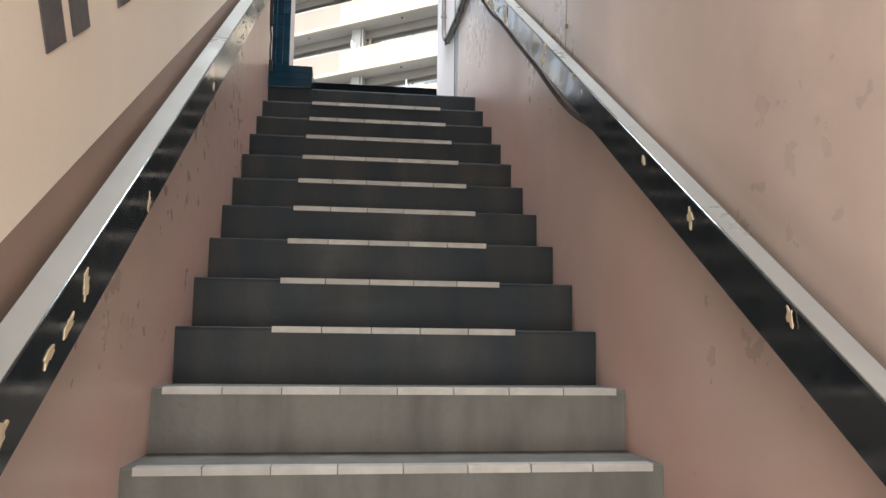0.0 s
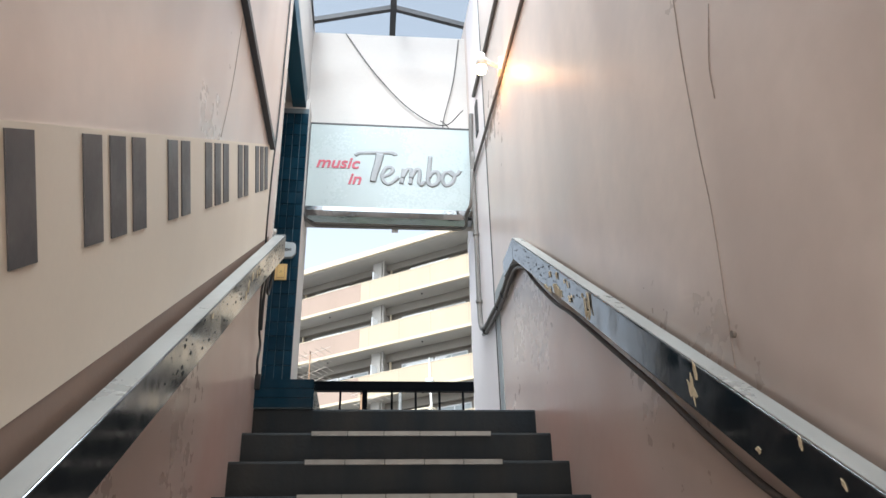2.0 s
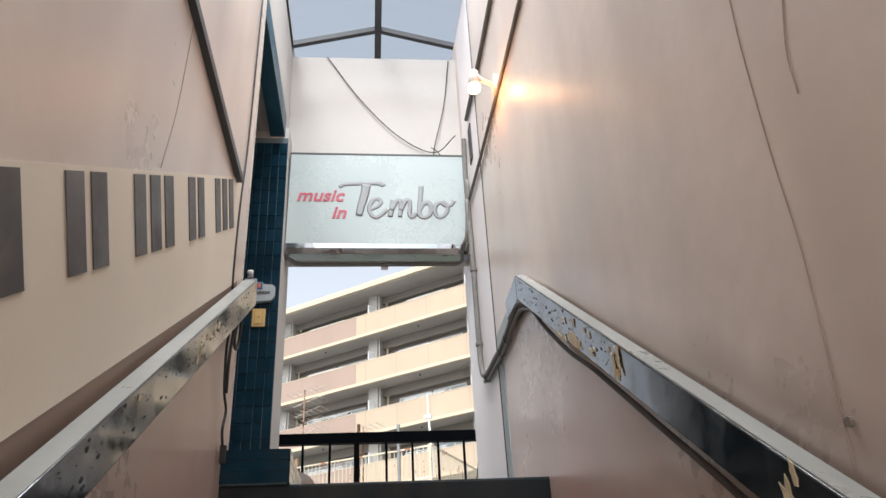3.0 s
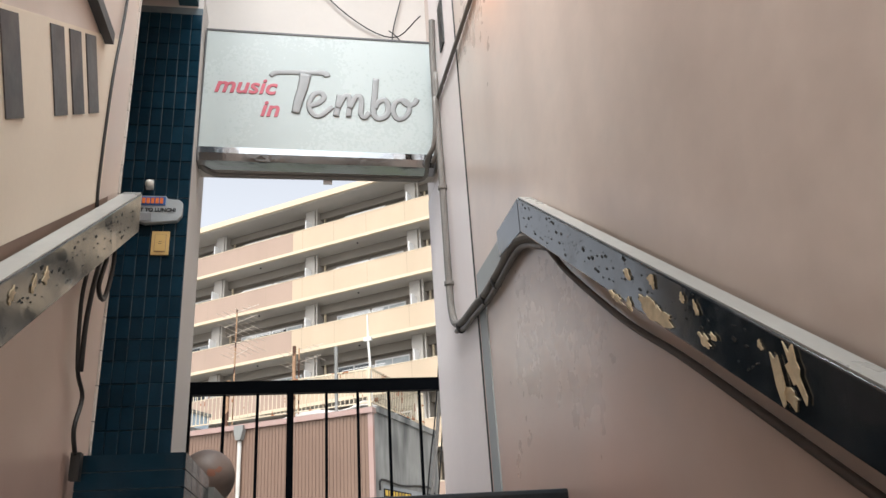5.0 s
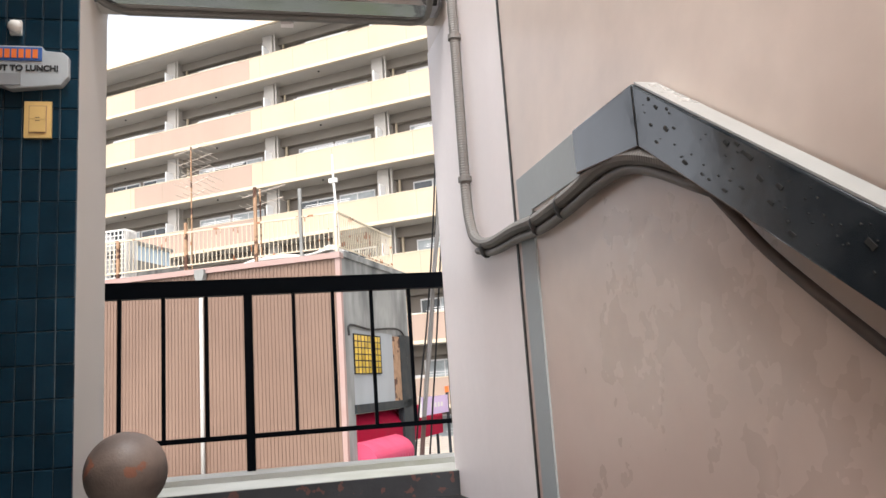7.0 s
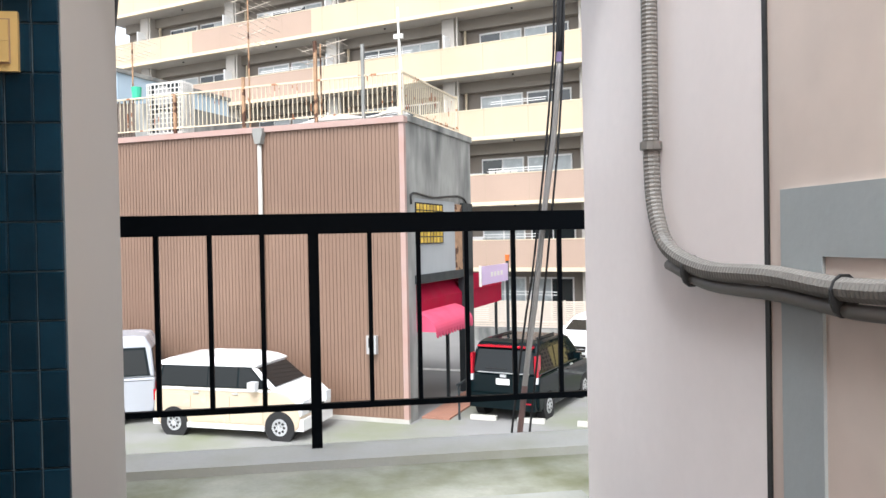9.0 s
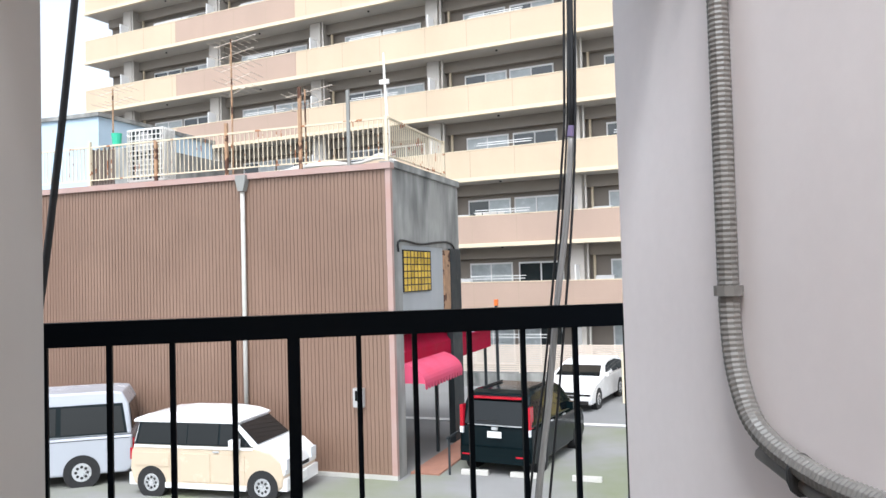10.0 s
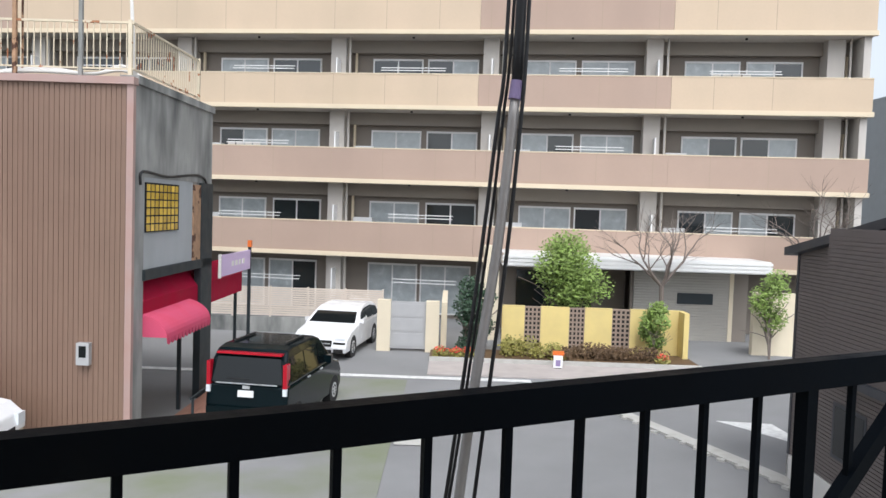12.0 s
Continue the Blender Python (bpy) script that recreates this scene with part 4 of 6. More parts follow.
pipe("conduit", [(0.64, 1.50, 5.46), (0.665, 1.44, 5.54), (0.672, 1.43, 5.72), (0.672, 1.41, 6.0)], 0.013, "conduit", "second grey conduit beside the sign", "conduit")
t = thing("pipe_clip", 0.03, 1.66, 5.505, label="small pale clip under the sign", category="clip")
part("clip", box(nb(), -0.025, 0.025, -0.015, 0.015, -0.03, 0.0), "pale", t, bevel=0.004)
pipe("handrail_cable", [(0.655, -0.12, 4.335), (0.66, -0.2, 4.25), (0.668, -0.3, 4.15), (0.672, -0.6, 3.925), (0.672, -0.845, 3.77), (0.672, -1.05, 3.63), (0.668, -1.35, 3.425), (0.672, -1.661, 3.205), (0.674, -1.95, 2.99), (0.674, -2.194, 2.825), (0.676, -2.517, 2.65), (0.676, -2.85, 2.44), (0.676, -3.6, 1.93), (0.676, -5.2, 0.83)], 0.009, "cablebrown", "brown-grey cable sagging below the handrail", "cable", 8)
pipe("hanging_wire", [(-0.42, 1.55, 7.40), (-0.15, 1.545, 6.95), (0.15, 1.54, 6.58), (0.42, 1.53, 6.42), (0.62, 1.48, 6.45)], 0.004, "cable", "thin dark wire sagging across the wall", "wire", 6)
pipe("hanging_wire", [(0.58, 1.55, 7.38), (0.52, 1.545, 6.9), (0.42, 1.53, 6.44), (0.45, 1.52, 6.30), (0.50, 1.52, 6.33), (0.44, 1.525, 6.43), (0.40, 1.53, 6.47)], 0.004, "cable", "thin dark wire with a loose loop", "wire", 6)
pipe("wall_cable", [(-0.683, 0.03, 7.2), (-0.683, -0.05, 6.4), (-0.683, -0.09, 5.3), (-0.683, -0.15, 4.87), (-0.683, -0.16, 4.5), (-0.683, -0.13, 4.40)], 0.005, "cable", "black cable running down the wall corner", "cable", 6)
pipe("power_cable", [(-0.665, -0.16, 4.42), (-0.66, -0.24, 4.20), (-0.668, -0.235, 4.10), (-0.67, -0.19, 3.94), (-0.67, -0.115, 3.88), (-0.67, -0.155, 3.79), (-0.67, -0.12, 3.73)], 0.006, "cable", "black power cable hanging below the handrail", "cable", 6)
pipe("power_cable", [(-0.662, -0.02, 4.45), (-0.655, -0.01, 4.31), (-0.66, -0.05, 4.18), (-0.66, -0.12, 4.19), (-0.66, -0.07, 4.30), (-0.66, -0.14, 4.25), (-0.662, -0.19, 4.08), (-0.662, -0.188, 3.93)], 0.007, "cable", "looped black power cable below the handrail", "cable", 6)
pg = thing("cable_plug", -0.668, -0.105, 3.70, label="black cable plug hanging on the wall", category="plug")
part("plug", box(nb(), -0.012, 0.012, -0.014, 0.014, -0.035, 0.035), "cable", pg, bevel=0.004)

# cracks and small screws on the walls
CRACK_A = [(0.6895, -2.20, 4.55), (0.6895, -2.17, 4.17), (0.6895, -2.15, 3.97), (0.6895, -2.14, 3.70),
           (0.6895, -2.14, 3.49), (0.6895, -2.11, 3.20), (0.6895, -2.10, 3.12)]
CRACK_B = [(0.6895, -2.34, 3.99), (0.6895, -2.28, 3.85), (0.6895, -2.27, 3.75)]
for pts in (CRACK_A, CRACK_B, [(-0.6895, -1.25, 4.90), (-0.6895, -1.29, 4.5), (-0.6895, -1.36, 4.22)]):
    pipe("wall_crack", pts, 0.0018, "crack", "thin dark crack in the wall paint", "crack", 5)
t = thing("wall_screw", 0.69, -2.13, 3.19, label="small rusty screw stuck in the wall", category="screw")
bm = nb()
tube(bm, [(0, 0, 0), (-0.008, 0, 0)], 0.009, 8)
part("head", bm, "bark", t)

# ---- wires just outside the railing ----
gp = pipe("guy_pole", [(0.31, 3.0, G), (0.53, 3.0, 2.2), (0.742, 3.0, 3.856), (0.798, 3.0, 4.24), (0.848, 3.0, 4.65), (0.895, 3.0, 4.959), (0.932, 3.0, 5.336)], 0.0125, "pole", "leaning metal-sleeved guy pole with wires beside the balcony", "pole", 12)
bm = nb()
tube(bm, smooth_path([(0.622, 0.0, 4.82), (0.632, 0.0, 5.37), (0.66, 0.06, 6.4), (0.75, 0.2, 8.5)], 4), 0.013, 10)
part("upper_cable", bm, "cable", gp, "black cable above the sleeve", smooth=True)
bm = nb()
tube(bm, [(0.0, -0.003, 0.0), (0.22, -0.003, 1.70), (0.432, -0.003, 3.356)], 0.0135, 10)
part("rusty_sleeve", bm, "rustpole", gp, "reddish-brown lower part of the sleeve", smooth=True)
t = thing("tape_band", 0.932, 3.0, 5.336, label="purple tape band round the pole", category="tape")
bm = nb()
tube(bm, [(-0.003, 0, -0.022), (0.003, 0, 0.022)], 0.0165, 12)
part("band", bm, "purple", t)
pipe("wire", [(0.27, 3.03, G), (0.70, 3.03, 3.75), (0.80, 3.03, 4.4), (0.895, 3.03, 5.2), (0.925, 3.03, 5.8), (1.06, 3.2, 9.0)], 0.005, "cable", "black wire beside the pole", "wire", 6)
pipe("wire", [(0.36, 2.985, G), (0.77, 2.985, 3.75), (0.862, 2.985, 4.5), (0.93, 2.985, 5.15), (0.965, 3.0, 5.9), (1.12, 3.2, 9.0)], 0.005, "cable", "black wire beside the pole", "wire", 6)
pipe("wire", [(0.335, 3.04, G), (0.73, 3.04, 3.75), (0.845, 3.04, 4.6), (0.91, 3.03, 5.2), (0.945, 3.03, 5.9), (1.09, 3.2, 9.0)], 0.004, "cable", "thin black wire twisted along the pole", "wire", 6)
pipe("wire", [(-1.75, 3.10, G), (-1.30, 3.10, 3.2), (-1.15, 3.10, 4.4), (-1.07, 3.10, 5.0), (-0.96, 3.10, 6.0), (-0.8, 3.2, 8.0)], 0.014, "cable", "thick black service wire outside the balcony", "wire", 8)

# ---- ground ----
gr = structure("ground", box(nb(), -400, 400, -300, 500, G - 0.3, G), "asphalt", "grey asphalt ground")
lot = s_thing("parking_lot", -7.0, 12.0, label="pale worn concrete parking lot", category="parking", kind="structure")
part("slab", box(nb(), -14, 5.2, -7.5, 3.0, 0.0, 0.012), "lot", lot)
part("slab", box(nb(), 0.6, 5.2, 3.0, 9.4, 0.0, 0.011), "lot", lot)
rl = s_thing("road_marking", -3.0, 21.75, label="worn white line across the road", category="road line", kind="structure")
part("line", box(nb(), -14, 4.5, -0.16, 0.16, 0.012, 0.016), "linewhite", rl)
rl2 = s_thing("road_marking", 4.2, 16.4, rz=0, label="worn white edge line of the side street", category="road line", kind="structure")
bm = nb()
prism(bm, [(-1.1, 2.3), (-0.75, 2.3), (1.35, -2.3), (0.95, -2.3)], 2, 0.004, 0.05)
part("kerb_strip", bm, "kerb", rl2, "broken pale kerb strip")
bm = nb()
prism(bm, [(1.1, 2.0), (2.1, 0.6), (2.4, 0.6), (2.3, 1.9)], 2, 0.005, 0.009)
part("line", bm, "linewhite", rl2)
for i in range(14):
    st = part("stone", box(nb(), -0.07, 0.07, -0.05, 0.05, 0, 0.045), "kerb", rl2, bevel=0.015)
    f = i / 13
    st.matrix_basis = pose(-1.16 + 2.05 * f - 0.05 * math.sin(i * 5), 2.25 - 4.5 * f, 0.004, 0, 0, 37 * i)
bw = s_thing("brick_paving", -6.1, 17.2, label="reddish brick paving beside the shop", category="paving", kind="structure")
for i in range(6):
    for j in range(24):
        part("brick", box(nb(), i * 0.11 - 0.33, i * 0.11 - 0.225, j * 0.215 - 1.6, j * 0.215 - 1.39, 0.0, 0.05), "bricks", bw)
for u in (-5.06, -3.98, -2.68, -1.44):
    t = s_thing("wheel_stop", u, 15.86, label="pale concrete wheel stop on the parking lot", category="wheel stop", group="wheel stops")
    bm = nb()
    prism(bm, [(-0.07, 0.012), (0.07, 0.012), (0.045, 0.12), (-0.045, 0.12)], 0, -0.3, 0.3)
    part("block", bm, "kerb", t, bevel=0.01)

# ---- brown clad building ----
SHZ = 7.20 - G
shed = s_thing("brown_building", -6.51, 15.05, label="two-storey brown ribbed-metal building with a flat roof terrace", category="building")
part("core", box(nb(), -16.0, -0.02, 0.06, 4.6, 3.0, SHZ - 0.05), "stained", shed, "grey stained concrete body")
part("core", box(nb(), -16.0, -4.5, 0.06, 4.6, 0.0, 3.0), "stained", shed, "grey stained concrete body")
part("front_wall", box(nb(), -4.5, -0.02, 0.06, 0.3, 0.0, 3.0), "stained", shed, "grey stained concrete wall")
# ribbed cladding in sheets
rib = 0.092
for p0, p1 in ((-16.0, -12.0), (-12.0, -8.0), (-8.0, -3.63), (-3.63, -0.10)):
    bm = nb()
    n = int((p1 - p0) / rib)
    st = (p1 - p0) / n
    prof = []
    for i in range(n):
        x = p0 + i * st
        prof += [(x, 0.0), (x + st * 0.80, 0.0), (x + st * 0.83, 0.014), (x + st * 0.95, 0.014)]
    prof.append((p1, 0.0))
    lo = [bm.verts.new((x, y, 0.06)) for x, y in prof]
    hi = [bm.verts.new((x, y, SHZ - 0.12)) for x, y in prof]
    for i in range(len(prof) - 1):
        bm.faces.new((lo[i], lo[i + 1], hi[i + 1], hi[i]))
    part("cladding_sheet", bm, "cladding", shed, "brown ribbed metal sheet")
part("corner_trim", box(nb(), -0.10, 0.02, -0.03, 0.08, 0.0, SHZ - 0.1), "pinktrim", shed, "pinkish metal corner trim")
part("coping", box(nb(), -16.1, 0.04, -0.07, 0.14, SHZ - 0.13, SHZ + 0.0), "pinktrim", shed, "pinkish metal coping")
part("coping", box(nb(), -0.3, 0.05, 0.14, 4.6, SHZ - 0.09, SHZ + 0.06), "stained", shed)
part("foundation", box(nb(), -16.0, 0.03, -0.04, 0.06, 0.0, 0.1), "kerb", shed)
dp = -3.60
bm = nb()
tube(bm, [(dp, -0.07, 0.05), (dp, -0.07, SHZ - 0.42)], 0.05, 12)
part("drainpipe", bm, "kerb", shed, "greyish white drainpipe", smooth=True)
bm = nb()
prism(bm, [(dp - 0.07, SHZ - 0.40), (dp + 0.07, SHZ - 0.40), (dp + 0.13, SHZ - 0.17), (dp + 0.13, SHZ - 0.04), (dp - 0.13, SHZ - 0.04), (dp - 0.13, SHZ - 0.17)], 1, -0.16, 0.0)
part("rain_head", bm, "stained", shed, "grey rainwater head")
mt = part("meter_box", box(nb(), -0.93, -0.70, -0.12, 0.0, 1.52, 1.92), "greygate", shed, "grey electricity meter box", bevel=0.02)
part("meter_glass", box(nb(), -0.88, -0.75, -0.125, -0.118, 1.66, 1.87), "carglass", mt)
# side wall: grey stained render over an open shop front
part("side_wall", box(nb(), -0.02, 0.0, 0.08, 4.58, 4.95, SHZ - 0.05), "stained", shed, "streaked grey render")
part("side_wall", box(nb(), -0.02, 0.0, 0.08, 0.55, 0.0, 4.95), "stained", shed, "streaked grey render")
part("side_wall", box(nb(), -0.02, 0.004, 3.95, 4.58, 3.1, 4.95), "stained", shed)
pan = part("white_panel", box(nb(), -0.02, -0.004, 0.55, 3.25, 3.18, 4.95), "panelgrey", shed, "dull grey-white wall panel")
part("rust_strip", box(nb(), -0.02, 0.03, 3.25, 3.72, 3.1, 4.9), "rust", shed, "rusted peeling metal strip")
aw = part("amber_window", box(nb(), -0.005, 0.03, 0.58, 2.31, 3.92, 4.86), "darkgap", shed, "amber glass-block window")
for i in range(8):
    for j in range(6):
        part("pane", box(nb(), 0.028, 0.037, 0.60 + i * 0.212, 0.60 + i * 0.212 + 0.15, 3.94 + j * 0.152, 3.94 + j * 0.152 + 0.126), "amber", aw)
part("beam", box(nb(), -0.02, 0.06, 0.5, 4.5, 3.02, 3.22), "darkpost", shed)
part("column", box(nb(), -0.1, 0.06, 3.72, 4.5, 0.0, 4.95), "darkpost", shed, "dark painted column")
bm = nb()
tube(bm, smooth_path([(0.03, 0.3, 4.8), (0.03, 0.4, 5.05), (0.04, 1.6, 5.0), (0.04, 2.8, 5.08), (0.03, 3.7, 5.1), (0.04, 4.1, 4.9), (0.04, 4.2, 4.2), (0.03, 4.2, 3.4)], 4), 0.025, 6)
part("cable", bm, "cable", shed, "black cable across the wall", smooth=True)

aw1 = s_thing("red_awning", -6.86, 15.6, label="deep red canvas awning over the shop front", category="awning")
bm = nb()
prism(bm, [(0.0, 3.02), (0.34, 2.62), (0.34, 2.1), (0.31, 2.1), (0.31, 2.58), (0.0, 2.97)], 1, 0.0, 6.9)
part("canvas", bm, "awnred", aw1)
for y in (0.02, 3.4, 6.88):
    bm = nb()
    tube(bm, [(0.0, y, 3.03), (0.35, y, 2.63)], 0.018, 6)
    part("rib", bm, "awnpink", aw1, "faded pink awning rib")
for y in (2.2, 6.5):
    part("post", box(nb(), 0.24, 0.31, y - 0.04, y + 0.04, 0.0, 2.58), "darkpost", aw1)
aw2 = s_thing("pink_awning", -6.74, 15.6, label="faded pink rounded canvas awning", category="awning")
bm = nb()
n = 10
pts = [(-0.05, 1.95)] + [(0.7 * math.sin(math.pi / 2 * i / n), 1.95 + 0.45 * math.cos(math.pi / 2 * i / n)) for i in range(n + 1)]
prism(bm, pts, 1, 0.0, 2.6)
part("canvas", bm, "awnpink", aw2, smooth=False)
for i in range(13):
    bm = nb()
    prism(bm, [(0.0 + i * 0.2, 1.95), (0.2 + i * 0.2, 1.95), (0.17 + i * 0.2, 1.84), (0.1 + i * 0.2, 1.81), (0.03 + i * 0.2, 1.84)], 0, 0.69, 0.705)
    part("scallop", bm, "awnpink", aw2)
hs = s_thing("lilac_sign", -6.35, 19.8, z=G + 2.72, label="lilac sign panel on a post", category="sign")
part("panel", box(nb(), 0.0, 0.05, 0.0, 2.7, 0.0, 0.52), "lilac", hs)
part("frame", box(nb(), -0.01, 0.06, -0.03, 0.0, -0.03, 0.55), "plaster", hs)
for i in range(4):
    part("bar", box(nb(), 0.05, 0.056, 0.9 + i * 0.33, 1.1 + i * 0.33, 0.2, 0.33), "plaster", hs, "pale unreadable letter bar")
part("post", box(nb(), -0.02, 0.06, 2.7, 2.77, -2.72, 0.70), "darkpost", hs)
part("finial", box(nb(), -0.03, 0.07, 2.68, 2.82, 0.6, 0.78), "orange", hs, "small orange lamp cap")
hb = s_thing("low_railing", -5.6, 17.0, label="dark low railing in front of the shop", category="railing")
part("bar", box(nb(), 0.0, 0.04, -1.4, 2.0, 0.78, 0.82), "darkpost", hb)
for y in (-1.3, 0.3, 1.9):
    part("post", box(nb(), 0.0, 0.04, y, y + 0.04, 0.0, 0.8), "darkpost", hb)

# roof terrace railing
tr = s_thing("terrace_railing", -6.6, 15.25, z=7.20, label="peeling cream steel railing round the roof terrace", category="railing")
part("top_rail", box(nb(), -10.2, 0.02, -0.02, 0.02, 0.98, 1.02), "railcream", tr)
part("bottom_rail", box(nb(), -10.2, 0.02, -0.015, 0.015, 0.16, 0.19), "railcream", tr)
part("top_rail", box(nb(), -0.02, 0.02, 0.02, 3.6, 0.98, 1.02), "railcream", tr)
part("bottom_rail", box(nb(), -0.015, 0.015, 0.02, 3.6, 0.16, 0.19), "railcream", tr)
for i in range(85):
    part("bar", box(nb(), -10.2 + i * 0.12 - 0.008, -10.2 + i * 0.12 + 0.008, -0.008, 0.008, 0.17, 0.99), "railcream", tr)
for i in range(30):
    part("bar", box(nb(), -0.008, 0.008, 0.1 + i * 0.12 - 0.008, 0.1 + i * 0.12 + 0.008, 0.17, 0.99), "railcream", tr)
for x, h, m in ((-8.1, 1.15, "railcream"), (-6.1, 1.02, "rust"), (-4.1, 1.25, "rust"), (-2.15, 1.9, "rust"), (-0.95, 1.7, "stained"), (-0.05, 1.05, "railcream")):
    part("post", box(nb(), x - 0.035, x + 0.035, -0.03, 0.03, 0.0, h), m, tr)
part("post", box(nb(), -0.03, 0.03, 3.56, 3.63, 0.0, 1.05), "railcream", tr)
mast = s_thing("antenna_mast", -6.72, 15.5, z=7.20, label="white leaning pipe mast on the roof terrace", category="mast")
bm = nb()
tube(bm, [(0.05, 0, 0), (-0.05, 0, 1.9), (-0.06, 0, 2.5)], 0.04, 8, 0.02)
part("pipe", bm, "plaster", mast)
part("clamp", box(nb(), -0.16, 0.05, -0.04, 0.04, 1.8, 1.9), "plaster", mast)
for u, hh, arms in ((-10.7, 3.3, 5), (-14.2, 2.5, 2), (-8.75, 1.9, 2)):
    an = s_thing("tv_antenna", u, 15.5, z=7.20, label="rusty television antenna on a thin mast", category="antenna")
    bm = nb()
    tube(bm, [(0, 0, 0), (0.0, 0, hh)], 0.02, 6)
    part("mast", bm, "rust", an)
    for a in range(arms):
        z = hh - 0.12 - a * 0.3
        bm = nb()
        tube(bm, [(-0.55 + 0.1 * a, 0.1, z), (0.75 - 0.06 * a, -0.1, z + 0.12)], 0.01, 5)
        part("boom", bm, "fence", an)
        for i in range(6):
            x = -0.45 + i * 0.2 + 0.05 * a
            bm = nb()
            tube(bm, [(x, -0.3, z + 0.03 + x * 0.09), (x, 0.3, z + 0.03 + x * 0.09)], 0.006, 4)
            part("element", bm, "fence", an)
t = s_thing("bucket", -14.0, 15.4, z=8.2, label="small green plastic pail hung on the terrace", category="pail")
bm = nb()
tube(bm, [(0, 0, 0), (0, 0, 0.32)], 0.1, 12, 0.13)
part("pail", bm, "green", t)
ac = s_thing("air_conditioner", -13.35, 15.7, z=7.20, label="white outdoor air-conditioner unit on the roof terrace", category="air conditioner")
part("case", box(nb(), -0.55, 0.5, 0.0, 0.4, 0.12, 1.45), "plaster", ac, bevel=0.02)
for i in range(2):
    bm = nb()
    tube(bm, [(-0.1, -0.012, 0.45 + i * 0.65), (-0.1, 0.005, 0.45 + i * 0.65)], 0.27, 24)
    part("fan_opening", bm, "greygate", ac)
for i in range(9):
    part("guard_bar", box(nb(), -0.56 + i * 0.125, -0.535 + i * 0.125, -0.05, -0.03, 0.14, 1.43), "plaster", ac)
    part("guard_bar", box(nb(), 0.53, 0.55, 0.0 + i * 0.048, 0.012 + i * 0.048, 0.14, 1.43), "plaster", ac)
for j in range(11):
    part("guard_bar", box(nb(), -0.56, 0.55, -0.056, -0.032, 0.14 + j * 0.125, 0.162 + j * 0.125), "plaster", ac)
part("coil", box(nb(), -0.5, 0.46, -0.008, 0.0, 0.18, 1.4), "darkpost", ac, "dark fan recess behind a white wire guard")
part("coil", box(nb(), 0.5, 0.508, 0.04, 0.37, 0.18, 1.4), "darkpost", ac)
for x in (-0.45, 0.4):
    part("foot", box(nb(), x - 0.05, x + 0.05, 0.0, 0.4, 0.0, 0.12), "greygate", ac)
pp = s_thing("pipe_run", -9.5, 15.45, z=7.20, label="loose white pipes lying along the terrace", category="pipes")
for k in range(3):
    bm = nb()
    tube(bm, smooth_path([(0, 0.05 * k, 0.04), (1.0, 0.05 * k, 0.12 + 0.05 * k), (2.0, 0.04 * k, 0.1), (2.6, 0.0, 0.18 + 0.04 * k), (3.0, 0, 0.05)], 4), 0.03, 6)
    part("pipe", bm, "plaster", pp, smooth=True)
pl = s_thing("pallet_fence", -14.4, 15.3, z=7.20, label="dark wooden slat screen on the terrace", category="screen")
for i in range(9):
    part("slat", box(nb(), i * 0.09 - 0.4, i * 0.09 - 0.33, 0, 0.03, 0.0, 0.95 + 0.05 * math.sin(i * 3)), "bark", pl)

# ---- apartment block ----
UA, VA = -13.0, 31.25
xA, yA = at_a(UA, VA)
apt = thing("apartment_block", xA, yA, G, AP, label="long eight-storey apartment block with cream and taupe balconies", category="building")
L0, L1 = -38.5 - UA, 10.7 - UA
NF, FH = 7, 2.93
B0, BT = 3.06 - G, 1.34
cols = [c - UA for c in (-36.2, -29.7, -23.0, -16.4, -9.8, -3.6, 2.7, 9.3)]
cuts = [c - UA for c in (-38.5, -31.4, -23.35, -3.7, 3.57, 10.7)]
part("back_wall", box(nb(), L0 + 0.4, L1 - 0.3, 1.62, 14.0, 0.0, B0 + NF * FH + 0.3), "apwall", apt, "recessed wall, grey-brown darkened for balcony shade")
rs = random.Random(5)
for k in range(NF):
    zb = B0 + k * FH
    slab = part("balcony_slab", box(nb(), L0, L1, 0.14, 1.65, zb - 0.02, zb + 0.16), "apsoffit", apt, "grey balcony slab")
    part("lip", box(nb(), L0 - 0.05, L1 + 0.05, -0.06, 0.13, zb - 0.03, zb + 0.14), "aplip", apt, "pale balcony edge strip")
    for i in range(5):
        tone = "aptan" if k < 2 or i in (1, 3) else "apcream"
        part("parapet", box(nb(), cuts[i] + 0.004, cuts[i + 1] - 0.004, 0.0, 0.14, zb + 0.14, zb + BT), tone, apt, "taupe balcony parapet" if tone == "aptan" else "cream balcony parapet")
    part("coping", box(nb(), L0, L1, -0.015, 0.155, zb + BT, zb + BT + 0.04), "aplip", apt)
    for c in cols[:-1]:
        for f in (0.31, 2.4, 4.5):
            part("parapet_joint", box(nb(), c + f, c + f + 0.018, -0.003, 0.02, zb + 0.15, zb + BT - 0.01), "apjoint", apt, "thin expansion joint")
    for c in cols:
        part("fall_pipe", box(nb(), c + 0.86, c + 0.95, 1.35, 1.45, zb + 0.16, zb + FH), "aplip", apt, "pale rainwater pipe")
    for x in (L0 + 0.07, L1 - 0.07):
        part("parapet_end", box(nb(), x - 0.07, x + 0.07, 0.14, 1.62, zb + 0.14, zb + BT), "aptan" if k < 2 else "apcream", apt)
part("roof_slab", box(nb(), L0 - 0.3, L1 + 0.3, -0.35, 14.0, B0 + NF * FH - 0.05, B0 + NF * FH + 0.3), "aplip", apt, "pale roof edge slab")
